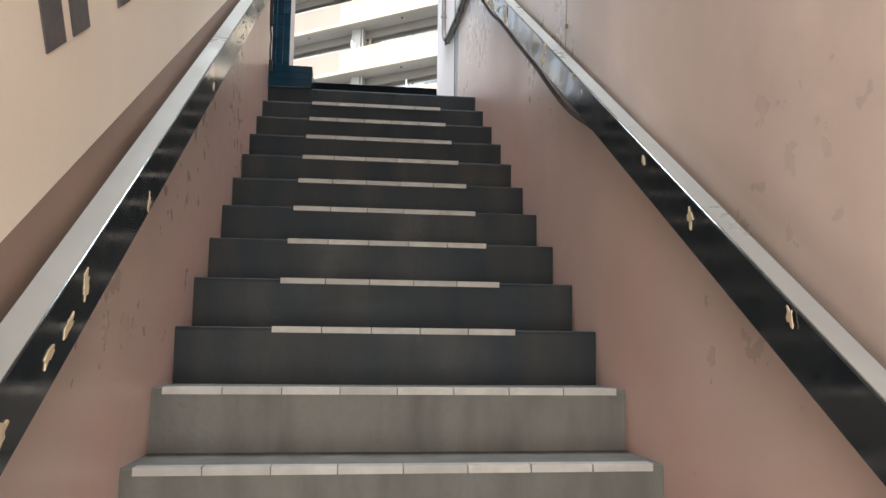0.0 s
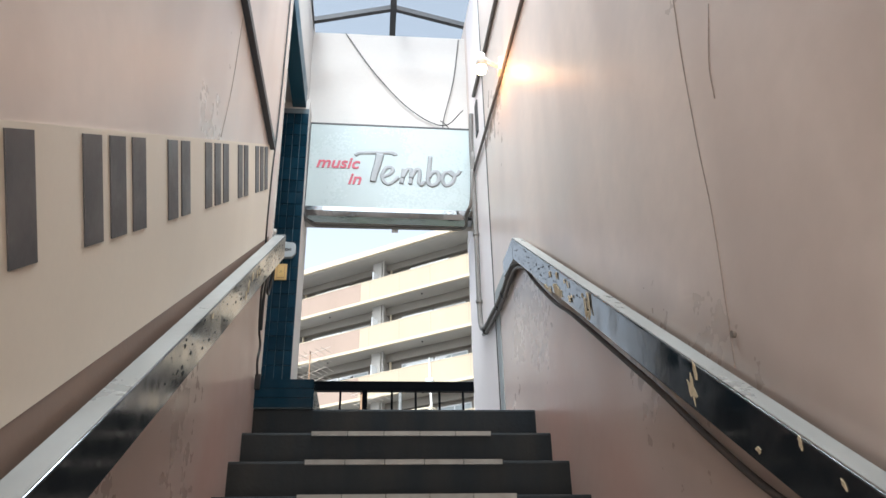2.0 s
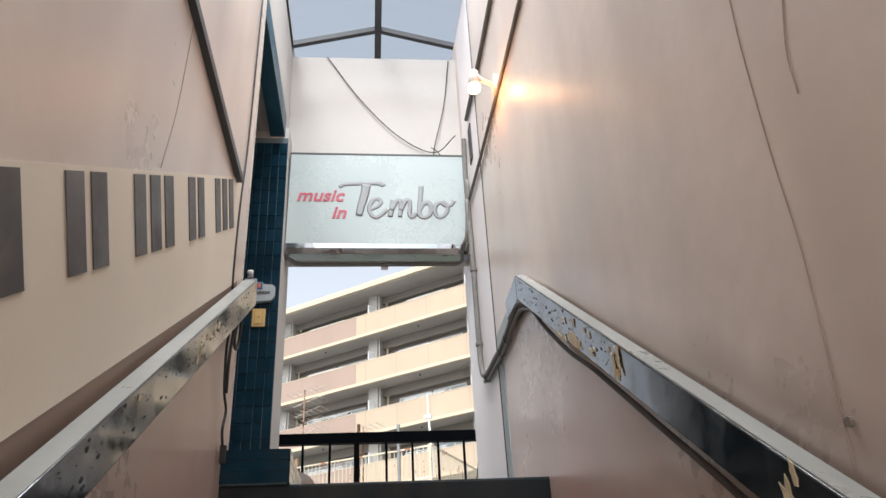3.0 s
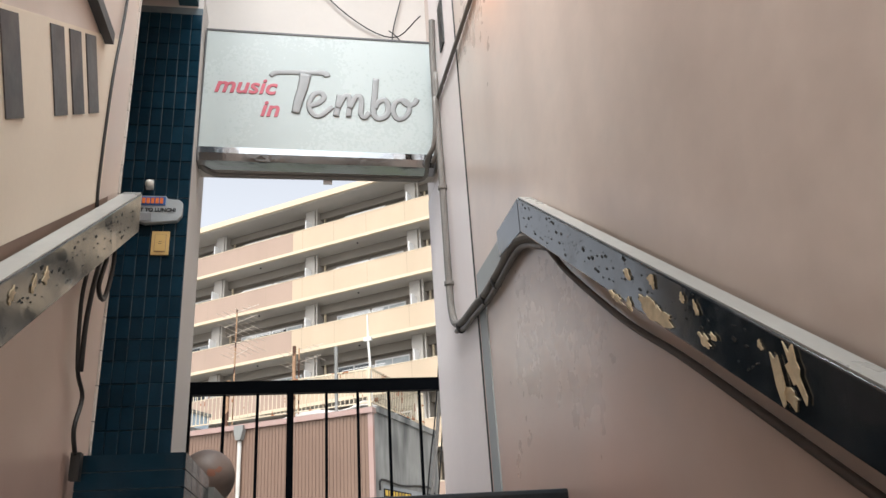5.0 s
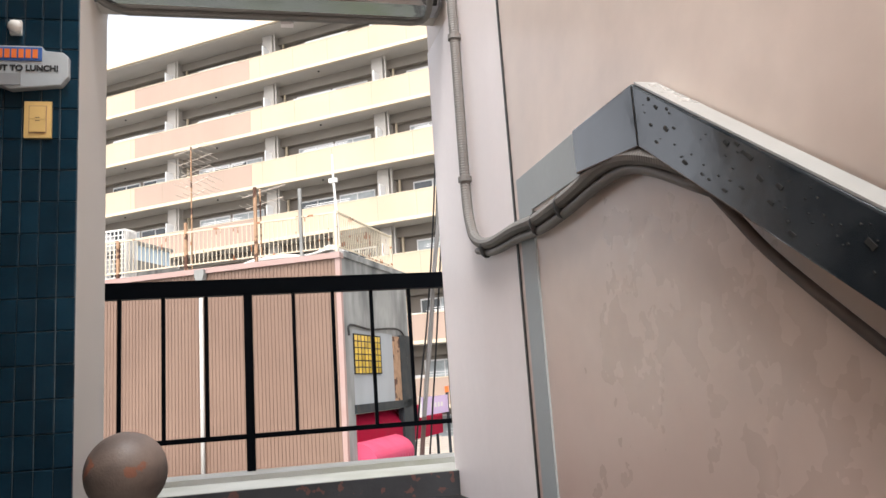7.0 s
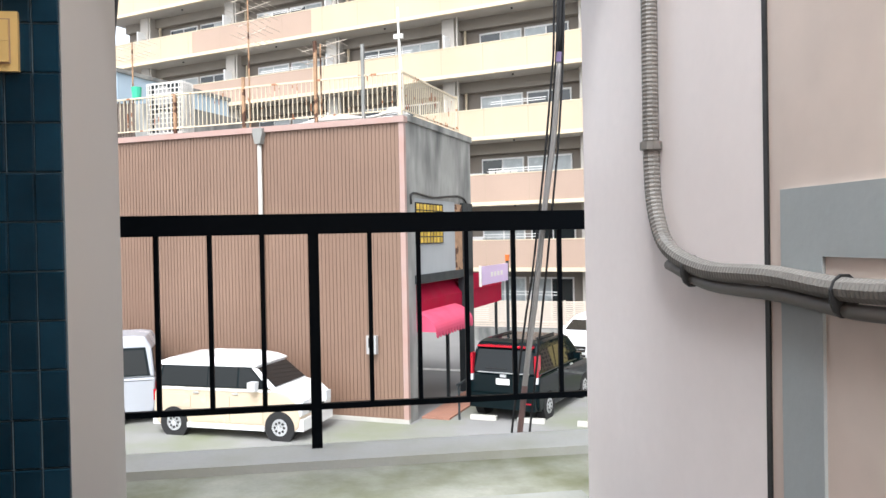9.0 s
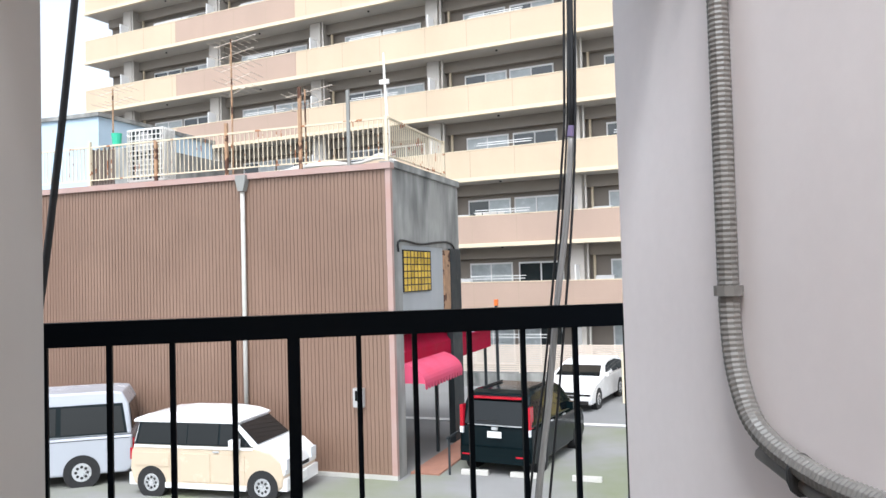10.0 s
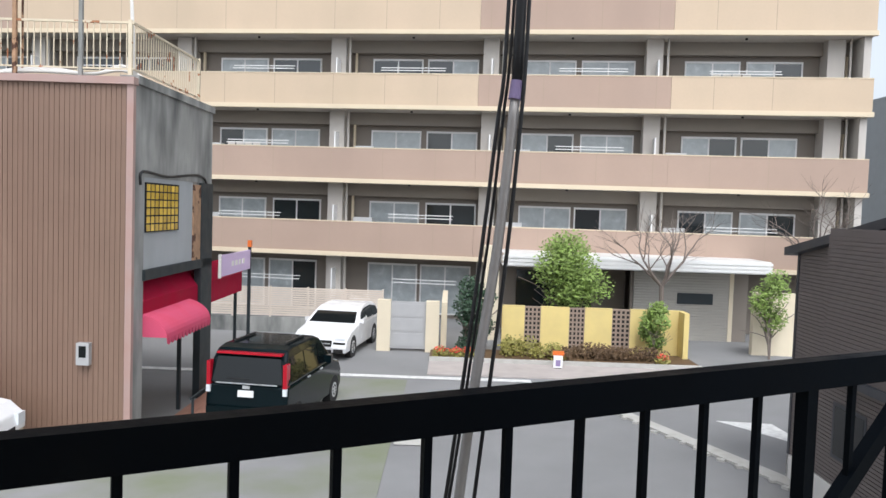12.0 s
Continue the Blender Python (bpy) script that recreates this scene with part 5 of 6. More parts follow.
part("roof_underside", box(nb(), L0 - 0.2, L1 + 0.2, -0.2, 1.62, B0 + NF * FH - 0.10, B0 + NF * FH - 0.045), "apsoffit", apt)
for c in cols:
    part("column", box(nb(), c, c + 0.62, 0.75, 1.62, 0.0, B0 + NF * FH), "apsoffit", apt, "grey-beige concrete column")
    bm = nb()
    tube(bm, [(c + 0.8, 0.72, 0.0), (c + 0.8, 0.72, B0 + NF * FH)], 0.045, 8)
    part("downpipe", bm, "apsoffit", apt)
mesh_cache = {}


def unit(name, key, make, material, m, label=""):
    """One mesh for all alike pieces on the block."""
    if key not in mesh_cache:
        o = part(name, make(), material, apt, label)
        mesh_cache[key] = o.data
    else:
        o = new(name, mesh_cache[key])
        o.parent = apt
        tagged(o, label)
    o.matrix_basis = m
    return o


for k in range(-1, NF):
    zf = B0 + k * FH + 0.16 if k >= 0 else 0.15
    for i in range(len(cols) - 1):
        a, b = cols[i] + 0.62, cols[i + 1]
        if k == -1 and cols[i] > 13.0 - 1:
            continue
        mid = (a + b) / 2
        ww = 2.1
        x = a + 0.95
        for w in range(2):
            fr = unit("window", "frame%d" % w, lambda: box(box(box(box(box(nb(), 0, ww, 0, 0.08, 1.98, 2.06), 0, ww, 0, 0.08, 0, 0.06), 0, 0.06, 0, 0.08, 0.06, 1.98), ww - 0.06, ww, 0, 0.08, 0.06, 1.98), ww / 2 - 0.03, ww / 2 + 0.03, 0, 0.08, 0.06, 1.98), "frame", pose(x, 1.55, zf), "white sliding window frame" if i == 0 and k == 0 else "")
            for p in range(2):
                mt_ = rs.choice(("glass", "curtain", "curtain", "curtain", "glass"))
                key = "pane" + mt_
                if key not in mesh_cache:
                    o = part("pane", box(nb(), 0.06, ww / 2 - 0.03, 0.02, 0.04, 0.06, 1.98), mt_, fr)
                    mesh_cache[key] = o.data
                    o.matrix_basis = pose(p * (ww / 2 - 0.03), 0, 0)
                else:
                    share("pane", mesh_cache[key], fr, pose(p * (ww / 2 - 0.03), 0, 0))
            x += ww + 0.12 + 0.2 * (w == 0) * rs.random()
        # shelf of daily things on the balcony
        unit("outdoor_unit", "acu", lambda: box(nb(), 0, 0.8, 0, 0.3, 0, 0.62), "frame", pose(a + 0.25 + 0.3 * rs.random(), 1.1, zf + (0.75 if k >= 0 else 0.0)), "white outdoor unit on a stand")
        unit("unit_stand", "acs", lambda: box(box(nb(), 0.05, 0.12, 0.05, 0.25, 0, 0.75), 0.68, 0.75, 0.05, 0.25, 0, 0.75), "apsoffit", pose(a + 0.25, 1.1, zf))
        unit("partition", "part", lambda: box(nb(), 0, 0.05, 0, 0.9, 0.1, 1.85), "frame", pose(a - 0.25, 0.16, zf), "white balcony partition board")
        if rs.random() < 0.75:
            unit("laundry_bar", "lau", lambda: box(box(nb(), 0, 2.6, 0, 0.03, 0, 0.03), 0, 2.6, 0.12, 0.15, 0.12, 0.15), "frame", pose(a + 1.4 + rs.random(), 0.35, zf + 1.30 + 0.12 * rs.random()), "white laundry bar")
            if rs.random() < 0.35 and k > 0:
                for q in range(4):
                    unit("laundry", "cloth", lambda: box(nb(), 0, 0.3, 0, 0.03, -0.5, 0.0), rs.choice(("plaster",)), pose(a + 1.8 + q * 0.36, 0.40, zf + 1.38), "hanging laundry")
        unit("spout", "spout", lambda: tube(nb(), [(0, 0, 0), (0, 0, 0.06)], 0.05, 8), "cable", pose(mid, 0.55, zf + FH - 0.25))
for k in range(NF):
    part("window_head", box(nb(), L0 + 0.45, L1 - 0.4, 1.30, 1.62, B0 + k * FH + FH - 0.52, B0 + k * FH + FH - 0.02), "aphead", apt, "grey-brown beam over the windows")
part("end_wall", box(nb(), L1 - 0.35, L1 - 0.1, 0.16, 14.0, 0.0, B0 + NF * FH), "apsoffit", apt)

# ground floor entrance, fences, garden
gt = s_thing("garden_gate", -2.1, 25.6, label="grey metal garden gate between cream posts", category="gate")
for x in (-0.92, 0.62):
    part("post", box(nb(), x, x + 0.42, -0.15, 0.15, 0.0, 1.62), "creamwall", gt, "cream rendered gate post")
lf = part("leaf", box(nb(), -0.5, 0.62, -0.03, 0.03, 0.08, 1.58), "greygate", gt)
for i in range(3):
    part("panel", box(nb(), -0.42, 0.54, -0.045, -0.028, 0.16 + i * 0.47, 0.56 + i * 0.47), "greygate", lf)
sf = s_thing("slatted_fence", -5.3, 28.4, label="pale slatted screen fence on a grey block wall", category="fence")
part("block_wall", box(nb(), -4.5, 2.2, 0.0, 0.2, 0.0, 0.52), "stained", sf, "grey concrete block wall")
for i in range(13):
    part("slat", box(nb(), -4.5, 2.2, 0.05, 0.09, 0.57 + i * 0.079, 0.634 + i * 0.079), "fence", sf)
for i in range(6):
    part("post", box(nb(), -4.5 + i * 1.33, -4.44 + i * 1.33, 0.03, 0.12, 0.52, 1.62), "fence", sf)
sf2 = s_thing("side_wall", -1.0, 26.6, label="cream garden wall beside the gate", category="wall")
part("wall", box(nb(), 0.0, 0.18, -0.8, 3.0, 0.0, 1.55), "creamwall", sf2)
yw = s_thing("yellow_wall", 0.95, 25.9, label="yellow garden wall with pierced brown block panels", category="wall")
spans = [(0.0, 0.72), (1.24, 2.15), (2.65, 3.52), (4.1, 5.8)]
for a, b in spans:
    part("wall", box(nb(), a, b, 0.0, 0.16, 0.0, 1.53), "yellowwall", yw)
for a, b in ((0.72, 1.24), (2.15, 2.65), (3.52, 4.1)):
    part("backing", box(nb(), a, b, 0.06, 0.1, 0.0, 1.5), "darkgap", yw)
    nx = 4
    for i in range(nx + 1):
        x = a + (b - a) * i / nx
        part("block_bar", box(nb(), x - 0.028, x + 0.028, 0.02, 0.14, 0.0, 1.5), "block", yw)
    for j in range(11):
        part("block_bar", box(nb(), a, b, 0.03, 0.13, j * 0.146, j * 0.146 + 0.055), "block", yw)
part("return_wall", box(nb(), 5.64, 5.8, -0.6, 0.0, 0.0, 1.53), "yellowwall", yw)
cn = s_thing("entrance_canopy", 5.7, 28.2, label="white ribbed metal entrance canopy", category="canopy")
part("deck", box(nb(), -4.6, 4.7, 0.0, 3.5, 2.62, 3.06), "canopy", cn)
for i in range(3):
    part("fascia_rib", box(nb(), -4.65, 4.75, -0.04, 0.0, 2.66 + i * 0.13, 2.75 + i * 0.13), "canopy", cn)
part("column", box(nb(), -5.3, -4.75, 0.0, 0.6, 0.0, 3.32), "creamwall", cn, "pale tiled column")
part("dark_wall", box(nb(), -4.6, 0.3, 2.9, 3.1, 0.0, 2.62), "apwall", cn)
part("door_glass", box(nb(), -3.9, -1.0, 2.84, 2.9, 0.1, 2.3), "glass", cn)
gd = s_thing("garage_shutter", 7.9, 29.6, label="grey metal garage shutter with a dark sign", category="shutter")
part("surround", box(nb(), -2.0, 2.3, 0.1, 0.3, 0.0, 2.7), "apwall", gd)
for i in range(26):
    part("slat", box(nb(), -1.9, 1.6, 0.02, 0.1, i * 0.1, i * 0.1 + 0.088), "shutter", gd)
part("guide", box(nb(), 1.6, 1.75, 0.0, 0.12, 0.0, 2.6), "creamwall", gd)
part("plate", box(nb(), -0.3, 1.0, -0.02, 0.02, 1.35, 1.75), "darkpost", gd, "dark notice plate")
cw = s_thing("cream_wall", 9.6, 27.0, label="cream rendered end wall", category="wall")
part("wall", box(nb(), -0.2, 1.2, 0.0, 0.25, 0.0, 2.1), "creamwall", cw)
pv = s_thing("pavement", 1.6, 23.0, label="pinkish-grey paved strip before the planting bed", category="pavement", kind="structure")
part("slab", box(nb(), -2.9, 5.4, -0.85, 1.0, 0.0, 0.03), "paving", pv)
pk = s_thing("planter_kerb", 2.9, 24.9, label="pale kerb round the planting bed", category="kerb", kind="structure")
part("kerb", box(nb(), -4.2, 3.9, -0.9, -0.78, 0.0, 0.14), "kerb", pk)
part("soil", box(nb(), -4.2, 3.9, -0.78, 0.9, 0.0, 0.10), "leafrust", pk, "brown soil")


def leaves(bm, rnd, c, r, n, size, flat=0.6):
    """Many small leaves scattered through an ellipsoid."""
    c, r = Vector(c), Vector(r)
    for _ in range(n):
        d = Vector((rnd.gauss(0, 1), rnd.gauss(0, 1), rnd.gauss(0, 1))).normalized()
        p = c + Vector((d.x * r.x, d.y * r.y, d.z * r.z)) * (rnd.random() ** 0.45)
        a = Vector((rnd.gauss(0, 1), rnd.gauss(0, 1), rnd.gauss(0, flat))).normalized()
        b = a.orthogonal().normalized()
        s = size * (0.6 + 0.8 * rnd.random())
        v = [bm.verts.new(p + a * s), bm.verts.new(p + b * s * 0.42), bm.verts.new(p - a * s * 0.6), bm.verts.new(p - b * s * 0.42)]
        bm.faces.new(v)
    return bm


def limbs(bm, rnd, p, d, length, r, depth, spread=0.6, droop=0.0):
    pts = [p]
    q = p.copy()
    dd = d.copy()
    for i in range(4):
        dd = (dd + Vector((rnd.gauss(0, 0.16), rnd.gauss(0, 0.16), rnd.gauss(0, 0.08) - droop))).normalized()
        q = q + dd * length / 4
        pts.append(q.copy())
    tube(bm, pts, r, 6 if depth > 1 else 4, r * 0.55)
    if depth > 0:
        for i in range(3 if depth > 1 else 4):
            f = 2 + (i % 3)
            nd = (dd + Vector((rnd.gauss(0, spread), rnd.gauss(0, spread), rnd.gauss(0.15, 0.35)))).normalized()
            limbs(bm, rnd, pts[f].copy(), nd, length * 0.68, r * 0.5, depth - 1, spread, droop)


def tree(name, u, v, h, crown, material, label, seed, n=900, size=0.09, trunk=0.06, clumps=9, base=0.3):
    rnd = random.Random(seed)
    t = s_thing(name, u, v, label=label, category="tree")
    bm = nb()
    for s in range(3):
        limbs(bm, rnd, Vector((0, 0, 0)), Vector((rnd.gauss(0, 0.15), rnd.gauss(0, 0.15), 1)).normalized(), h * 0.55, trunk, 1)
    part("trunk", bm, "bark", t)
    bm = nb()
    for c in range(clumps):
        f = c / max(1, clumps - 1)
        ang = rnd.random() * 6.28
        rad = crown * (0.55 if 0.15 < f < 0.85 else 0.25) * (0.5 + 0.6 * rnd.random())
        z = h * base + (h * (1 - base)) * (0.1 + 0.82 * f)
        leaves(bm, rnd, (rad * math.cos(ang), rad * math.sin(ang), z), (crown * 0.5, crown * 0.5, h * 0.16), n // clumps, size)
    part("crown", bm, material, t)
    return t


tree("broadleaf_tree", 3.3, 26.7, 3.65, 1.35, "leaf", "bright green broadleaf tree behind the yellow wall", 3, 6500, 0.075, 0.035, 20, 0.42)
tree("conifer", -0.2, 25.2, 2.35, 0.85, "leafdark", "dark green dense conifer beside the gate", 4, 3800, 0.07, 0.05, 12, 0.0)
tree("bamboo_shrub", 5.65, 25.2, 1.75, 0.6, "leaf", "light green bamboo-like shrub by the wall", 6, 2600, 0.065, 0.02, 9, 0.25)
tree("broadleaf_tree", 9.7, 26.3, 2.7, 0.8, "leaf", "green shrub beside the dark house", 8, 2000, 0.07, 0.04, 8, 0.4)
bt = s_thing("bare_tree", 6.3, 27.0, label="leafless grey-brown tree with spreading twigs", category="tree")
rnd = random.Random(11)
bm = nb()
tube(bm, [(0, 0, 0), (0.03, 0, 1.2), (0.0, 0.02, 2.3)], 0.11, 8, 0.08)
for i in range(5):
    a = i * 1.26
    limbs(bm, rnd, Vector((0, 0, 2.2)), Vector((math.cos(a) * 0.9, math.sin(a) * 0.4, 0.75)).normalized(), 1.45, 0.05, 3, 0.55)
part("branches", bm, "bark", bt)
bt2 = s_thing("bare_tree", 12.3, 28.5, label="leafless twiggy tree behind the dark house", category="tree")
bm = nb()
tube(bm, [(0, 0, 0), (0.0, 0, 2.6)], 0.1, 8, 0.08)
for i in range(4):
    a = i * 1.57
    limbs(bm, rnd, Vector((0, 0, 2.5)), Vector((math.cos(a) * 0.9, math.sin(a) * 0.4, 0.8)).normalized(), 1.7, 0.05, 3, 0.55)
part("branches", bm, "bark", bt2)


def shrub(name, u, v, r, h, material, label, seed, n=700, size=0.07):
    rnd = random.Random(seed)
    t = s_thing(name, u, v, label=label, category="shrub")
    bm = nb()
    for c in range(6):
        leaves(bm, rnd, (rnd.uniform(-r, r) * 0.7, rnd.uniform(-0.2, 0.2), h * rnd.uniform(0.35, 0.6)), (r * 0.5, 0.35, h * 0.45), n // 6, size)
    part("foliage", bm, material, t)
    return t


shrub("shrub", 1.4, 25.0, 0.6, 0.75, "leafyel", "yellow-green shrub in the planting bed", 21)
shrub("shrub", 2.3, 24.8, 0.5, 0.6, "leafyel", "yellow-green shrub in the planting bed", 22)
shrub("shrub", 2.6, 24.6, 0.4, 0.45, "leafrust", "reddish low shrub in the planting bed", 23)
shrub("hedge", 4.3, 24.9, 1.5, 0.55, "leafrust", "brownish-green clipped low hedge", 24, 2600, 0.06)
for u, v in ((-1.0, 24.4), (-0.55, 24.3), (-0.15, 24.4), (2.55, 24.2), (5.7, 24.3)):
    t = s_thing("flowering_plant", u, v, label="low plant with red flowers", category="plant", group="red flowers")
    rnd = random.Random(int(u * 100))
    part("foliage", leaves(nb(), rnd, (0, 0, 0.2), (0.25, 0.22, 0.2), 160, 0.06), "leafyel", t)
    part("flowers", leaves(nb(), rnd, (0, 0, 0.32), (0.2, 0.18, 0.1), 70, 0.05), "flower", t)
ns = s_thing("notice_board", 2.45, 23.5, label="small white standing notice with an orange top", category="sign")
part("board", box(nb(), -0.13, 0.13, -0.02, 0.02, 0.05, 0.42), "plate", ns)
part("picture", box(nb(), -0.07, 0.07, -0.026, -0.02, 0.1, 0.28), "purple", ns)
part("top", box(nb(), -0.16, 0.16, -0.03, 0.03, 0.42, 0.54), "orange", ns)
part("leg", box(nb(), -0.1, 0.1, -0.02, 0.02, 0.0, 0.05), "cable", ns)

# ---- neighbouring houses ----
dh = s_thing("dark_house", 5.3, 14.7, label="dark brown horizontally sided house with a dark roof", category="house")
bm = nb()
prism(bm, [(0.0, 0.45), (-10.0, 0.45), (-10.0, 5.75), (0.0, 4.05)], 0, 0.0, 0.2)
part("wall", bm, "siding", dh)
part("wall", box(nb(), 0.2, 7.0, -0.2, 0.0, 0.45, 4.0), "siding", dh)
part("plinth", box(nb(), -0.03, 7.0, -10.0, 0.02, 0.0, 0.45), "plaster", dh, "white plinth")
for j in range(76):
    z = 0.47 + j * 0.0625
    y0 = 0.0 if z < 3.95 else -(z - 3.95) / 0.17
    part("siding_board", box(nb(), -0.016, 0.0, -10.0, y0 - 0.002, z, z + 0.053), "siding", dh)
part("corner_trim", box(nb(), -0.03, 0.03, -0.05, 0.02, 0.0, 4.0), "roofdark", dh)
bay = part("bay", box(nb(), -0.35, -0.016, -10.0, -1.75, 2.35, 4.45), "siding", dh, "projecting upper bay")
for j in range(30):
    part("siding_board", box(nb(), -0.364, -0.35, -10.0, -1.75, 2.47 + j * 0.0625, 2.47 + j * 0.0625 + 0.053), "siding", bay)
part("bay_sill", box(nb(), -0.42, -0.016, -10.0, -1.7, 2.24, 2.36), "roofdark", dh)
bm = nb()
prism(bm, [(0.18, 3.93), (0.18, 4.07), (-10.2, 5.92), (-10.2, 5.76)], 0, -0.2, 7.2)
part("roof", bm, "roofdark", dh)
part("window", box(nb(), -0.03, -0.014, -2.4, -1.55, 0.95, 1.7), "carglass", dh)
part("window_frame", box(nb(), -0.026, -0.013, -2.46, -1.49, 0.89, 1.76), "roofdark", dh)
bh = s_thing("blue_house", -26.5, 23.0, label="pale blue flat-topped house behind the terrace", category="house")
part("wall", box(nb(), -6, 4.8, 0.0, 7.0, 0.0, 10.6), "bluehouse", bh)
part("coping", box(nb(), -6.1, 4.9, -0.1, 7.1, 10.6, 10.75), "stained", bh)
part("window", box(nb(), 1.2, 2.8, -0.03, 0.0, 6.6, 7.8), "glass", bh)
part("window_hood", box(nb(), 1.0, 3.0, -0.25, 0.0, 7.85, 7.95), "stained", bh)
part("annex", box(nb(), 4.8, 6.6, 0.4, 6.0, 0.0, 9.4), "stained", bh)
gh = s_thing("grey_building", 24.0, 34.0, label="grey block beyond the apartment house", category="building")
part("wall", box(nb(), -3.6, 8, 0, 10, 0.0, 10.8), "soffit", gh)
for k in range(3):
    for i in range(4):
        part("window", box(nb(), -3.0 + i * 2, -1.8 + i * 2, -0.03, 0.0, 1.5 + k * 3, 2.9 + k * 3), "glass", gh)

# ---- parked vehicles ----


def vehicle(name, u, v, rz, label, low_line, cab_line, wid, belt, top, taper, lower, upper, wheels, wr, side_glass, ends, group="parked cars", band=()):
    t = s_thing(name, u, v, rz=rz, label=label, category="car", group=group)
    hw = wid / 2

    def half(z):
        if z <= belt:
            return hw - 0.05 * max(0, 0.45 - z)
        return hw * (1 - taper * (z - belt) / (top - belt))

    def shape(pts, mt_, nm):
        bm = nb()
        prism(bm, pts, 1, -1, 1)
        for q in bm.verts:
            q.co.y *= half(q.co.z)
        part(nm, bm, mt_, t, smooth=False, bevel=0.045)
    shape(low_line, lower, "body")
    shape(cab_line, upper, "cabin")
    for s in (-1, 1):
        for poly in band:
            bm = nb()
            prism(bm, poly, 1, 0.0, 1.0)
            for q in bm.verts:
                q.co.y = s * (half(q.co.z) + (0.004 if q.co.y > 0.5 else -0.02))
            bmesh.ops.recalc_face_normals(bm, faces=bm.faces)
            part("window_surround", bm, "carblack", t, "black window surround")
        for poly in side_glass:
            bm = nb()
            prism(bm, poly, 1, 0.0, 1.0)
            for q in bm.verts:
                q.co.y = s * (half(q.co.z) + (0.007 if q.co.y > 0.5 else -0.02))
            bmesh.ops.recalc_face_normals(bm, faces=bm.faces)
            part("side_window", bm, "carglass", t)
        for x in wheels:
            bm = nb()
            tube(bm, [(x, s * (hw - 0.17), wr), (x, s * (hw - 0.012), wr)], wr, 26)
            tr_ = part("wheel", bm, "tyre", t)
            bm = nb()
            tube(bm, [(x, s * (hw - 0.02), wr), (x, s * (hw + 0.004), wr)], wr * 0.66, 20, wr * 0.6)
            part("rim", bm, "rim", tr_)
            for q in range(8):
                a = q * math.tau / 8
                bm = nb()
                tube(bm, [(x + wr * 0.36 * math.cos(a), s * (hw - 0.01), wr + wr * 0.36 * math.sin(a)), (x + wr * 0.36 * math.cos(a), s * (hw + 0.006), wr + wr * 0.36 * math.sin(a))], wr * 0.10, 8)
                part("rim_hole", bm, "tyre", tr_, "dark opening in the rim")
            bm = nb()
            tube(bm, [(x, s * (hw - 0.2), wr), (x, s * (hw + 0.0), wr)], wr + 0.045, 26)
            part("wheel_arch", bm, "tyre", t)
    for nm, (x0, z0), (x1, z1), frac, mt_ in ends:
        bm = nb()
        d = Vector((x1 - x0, 0, z1 - z0)).normalized()
        nrm = Vector((d.z, 0, -d.x))
        if nrm.x * ((x0 + x1) / 2) < 0:
            nrm = -nrm
        rows = []
        for lay in (0.012, -0.02):
            for x, z in ((x0, z0), (x1, z1)):
                w = half(z) * frac
                rows.append([bm.verts.new((x + nrm.x * lay, y, z + nrm.z * lay)) for y in (-w, w)])
        a, b, c, e = rows
        bm.faces.new((a[0], a[1], b[1], b[0])), bm.faces.new((c[0], e[0], e[1], c[1]))
        bm.faces.new((a[0], c[0], c[1], a[1])), bm.faces.new((b[0], b[1], e[1], e[0]))
        bm.faces.new((a[0], b[0], e[0], c[0])), bm.faces.new((a[1], c[1], e[1], b[1]))
        bmesh.ops.recalc_face_normals(bm, faces=bm.faces)
        part(nm, bm, mt_, t)
    return t, half


def bits(t, name, material, boxes, bevel=0.012, label=""):
    for b in boxes:
        part(name, box(nb(), *b), material, t, label, bevel=bevel)


kv, _ = vehicle("small_van", -9.74, 13.62, 4, "cream and white two-tone boxy small van", [(-1.66, 0.28), (-1.72, 0.55), (-1.69, 0.90), (-1.62, 1.04), (1.12, 1.04), (1.45, 0.96), (1.64, 0.80), (1.70, 0.55), (1.66, 0.28), (1.55, 0.2), (-1.55, 0.2)],
                [(-1.64, 1.045), (-1.57, 1.40), (-1.48, 1.52), (0.50, 1.54), (0.68, 1.46), (1.12, 1.08), (1.16, 1.045)], 1.475, 1.0, 1.6, 0.14, "carcream", "carwhite", (-1.22, 1.24), 0.285,
                [[(-1.54, 1.07), (-1.48, 1.44), (-0.42, 1.47), (-0.42, 1.07)], [(-0.40, 1.07), (-0.40, 1.47), (0.28, 1.47), (0.28, 1.07)], [(0.32, 1.07), (0.32, 1.46), (0.58, 1.44), (0.95, 1.07)]],
                [("windscreen", (0.70, 1.45), (1.12, 1.09), 0.9, "carglass"), ("rear_window", (-1.625, 1.1), (-1.575, 1.40), 0.8, "carglass")],
                band=[[(-1.60, 1.05), (-1.52, 1.47), (0.58, 1.475), (1.02, 1.05)]])
bm = nb()
prism(bm, [(-1.68, 1.47), (-1.66, 1.53), (-1.4, 1.62), (-0.9, 1.665), (0.1, 1.665), (0.5, 1.61), (0.72, 1.52), (0.70, 1.47)], 1, -1, 1)
for q in bm.verts:
    q.co.y *= 0.69 - 0.9 * max(0.0, q.co.z - 1.5)
part("roof", bm, "carwhite", kv, "domed white roof", bevel=0.03)
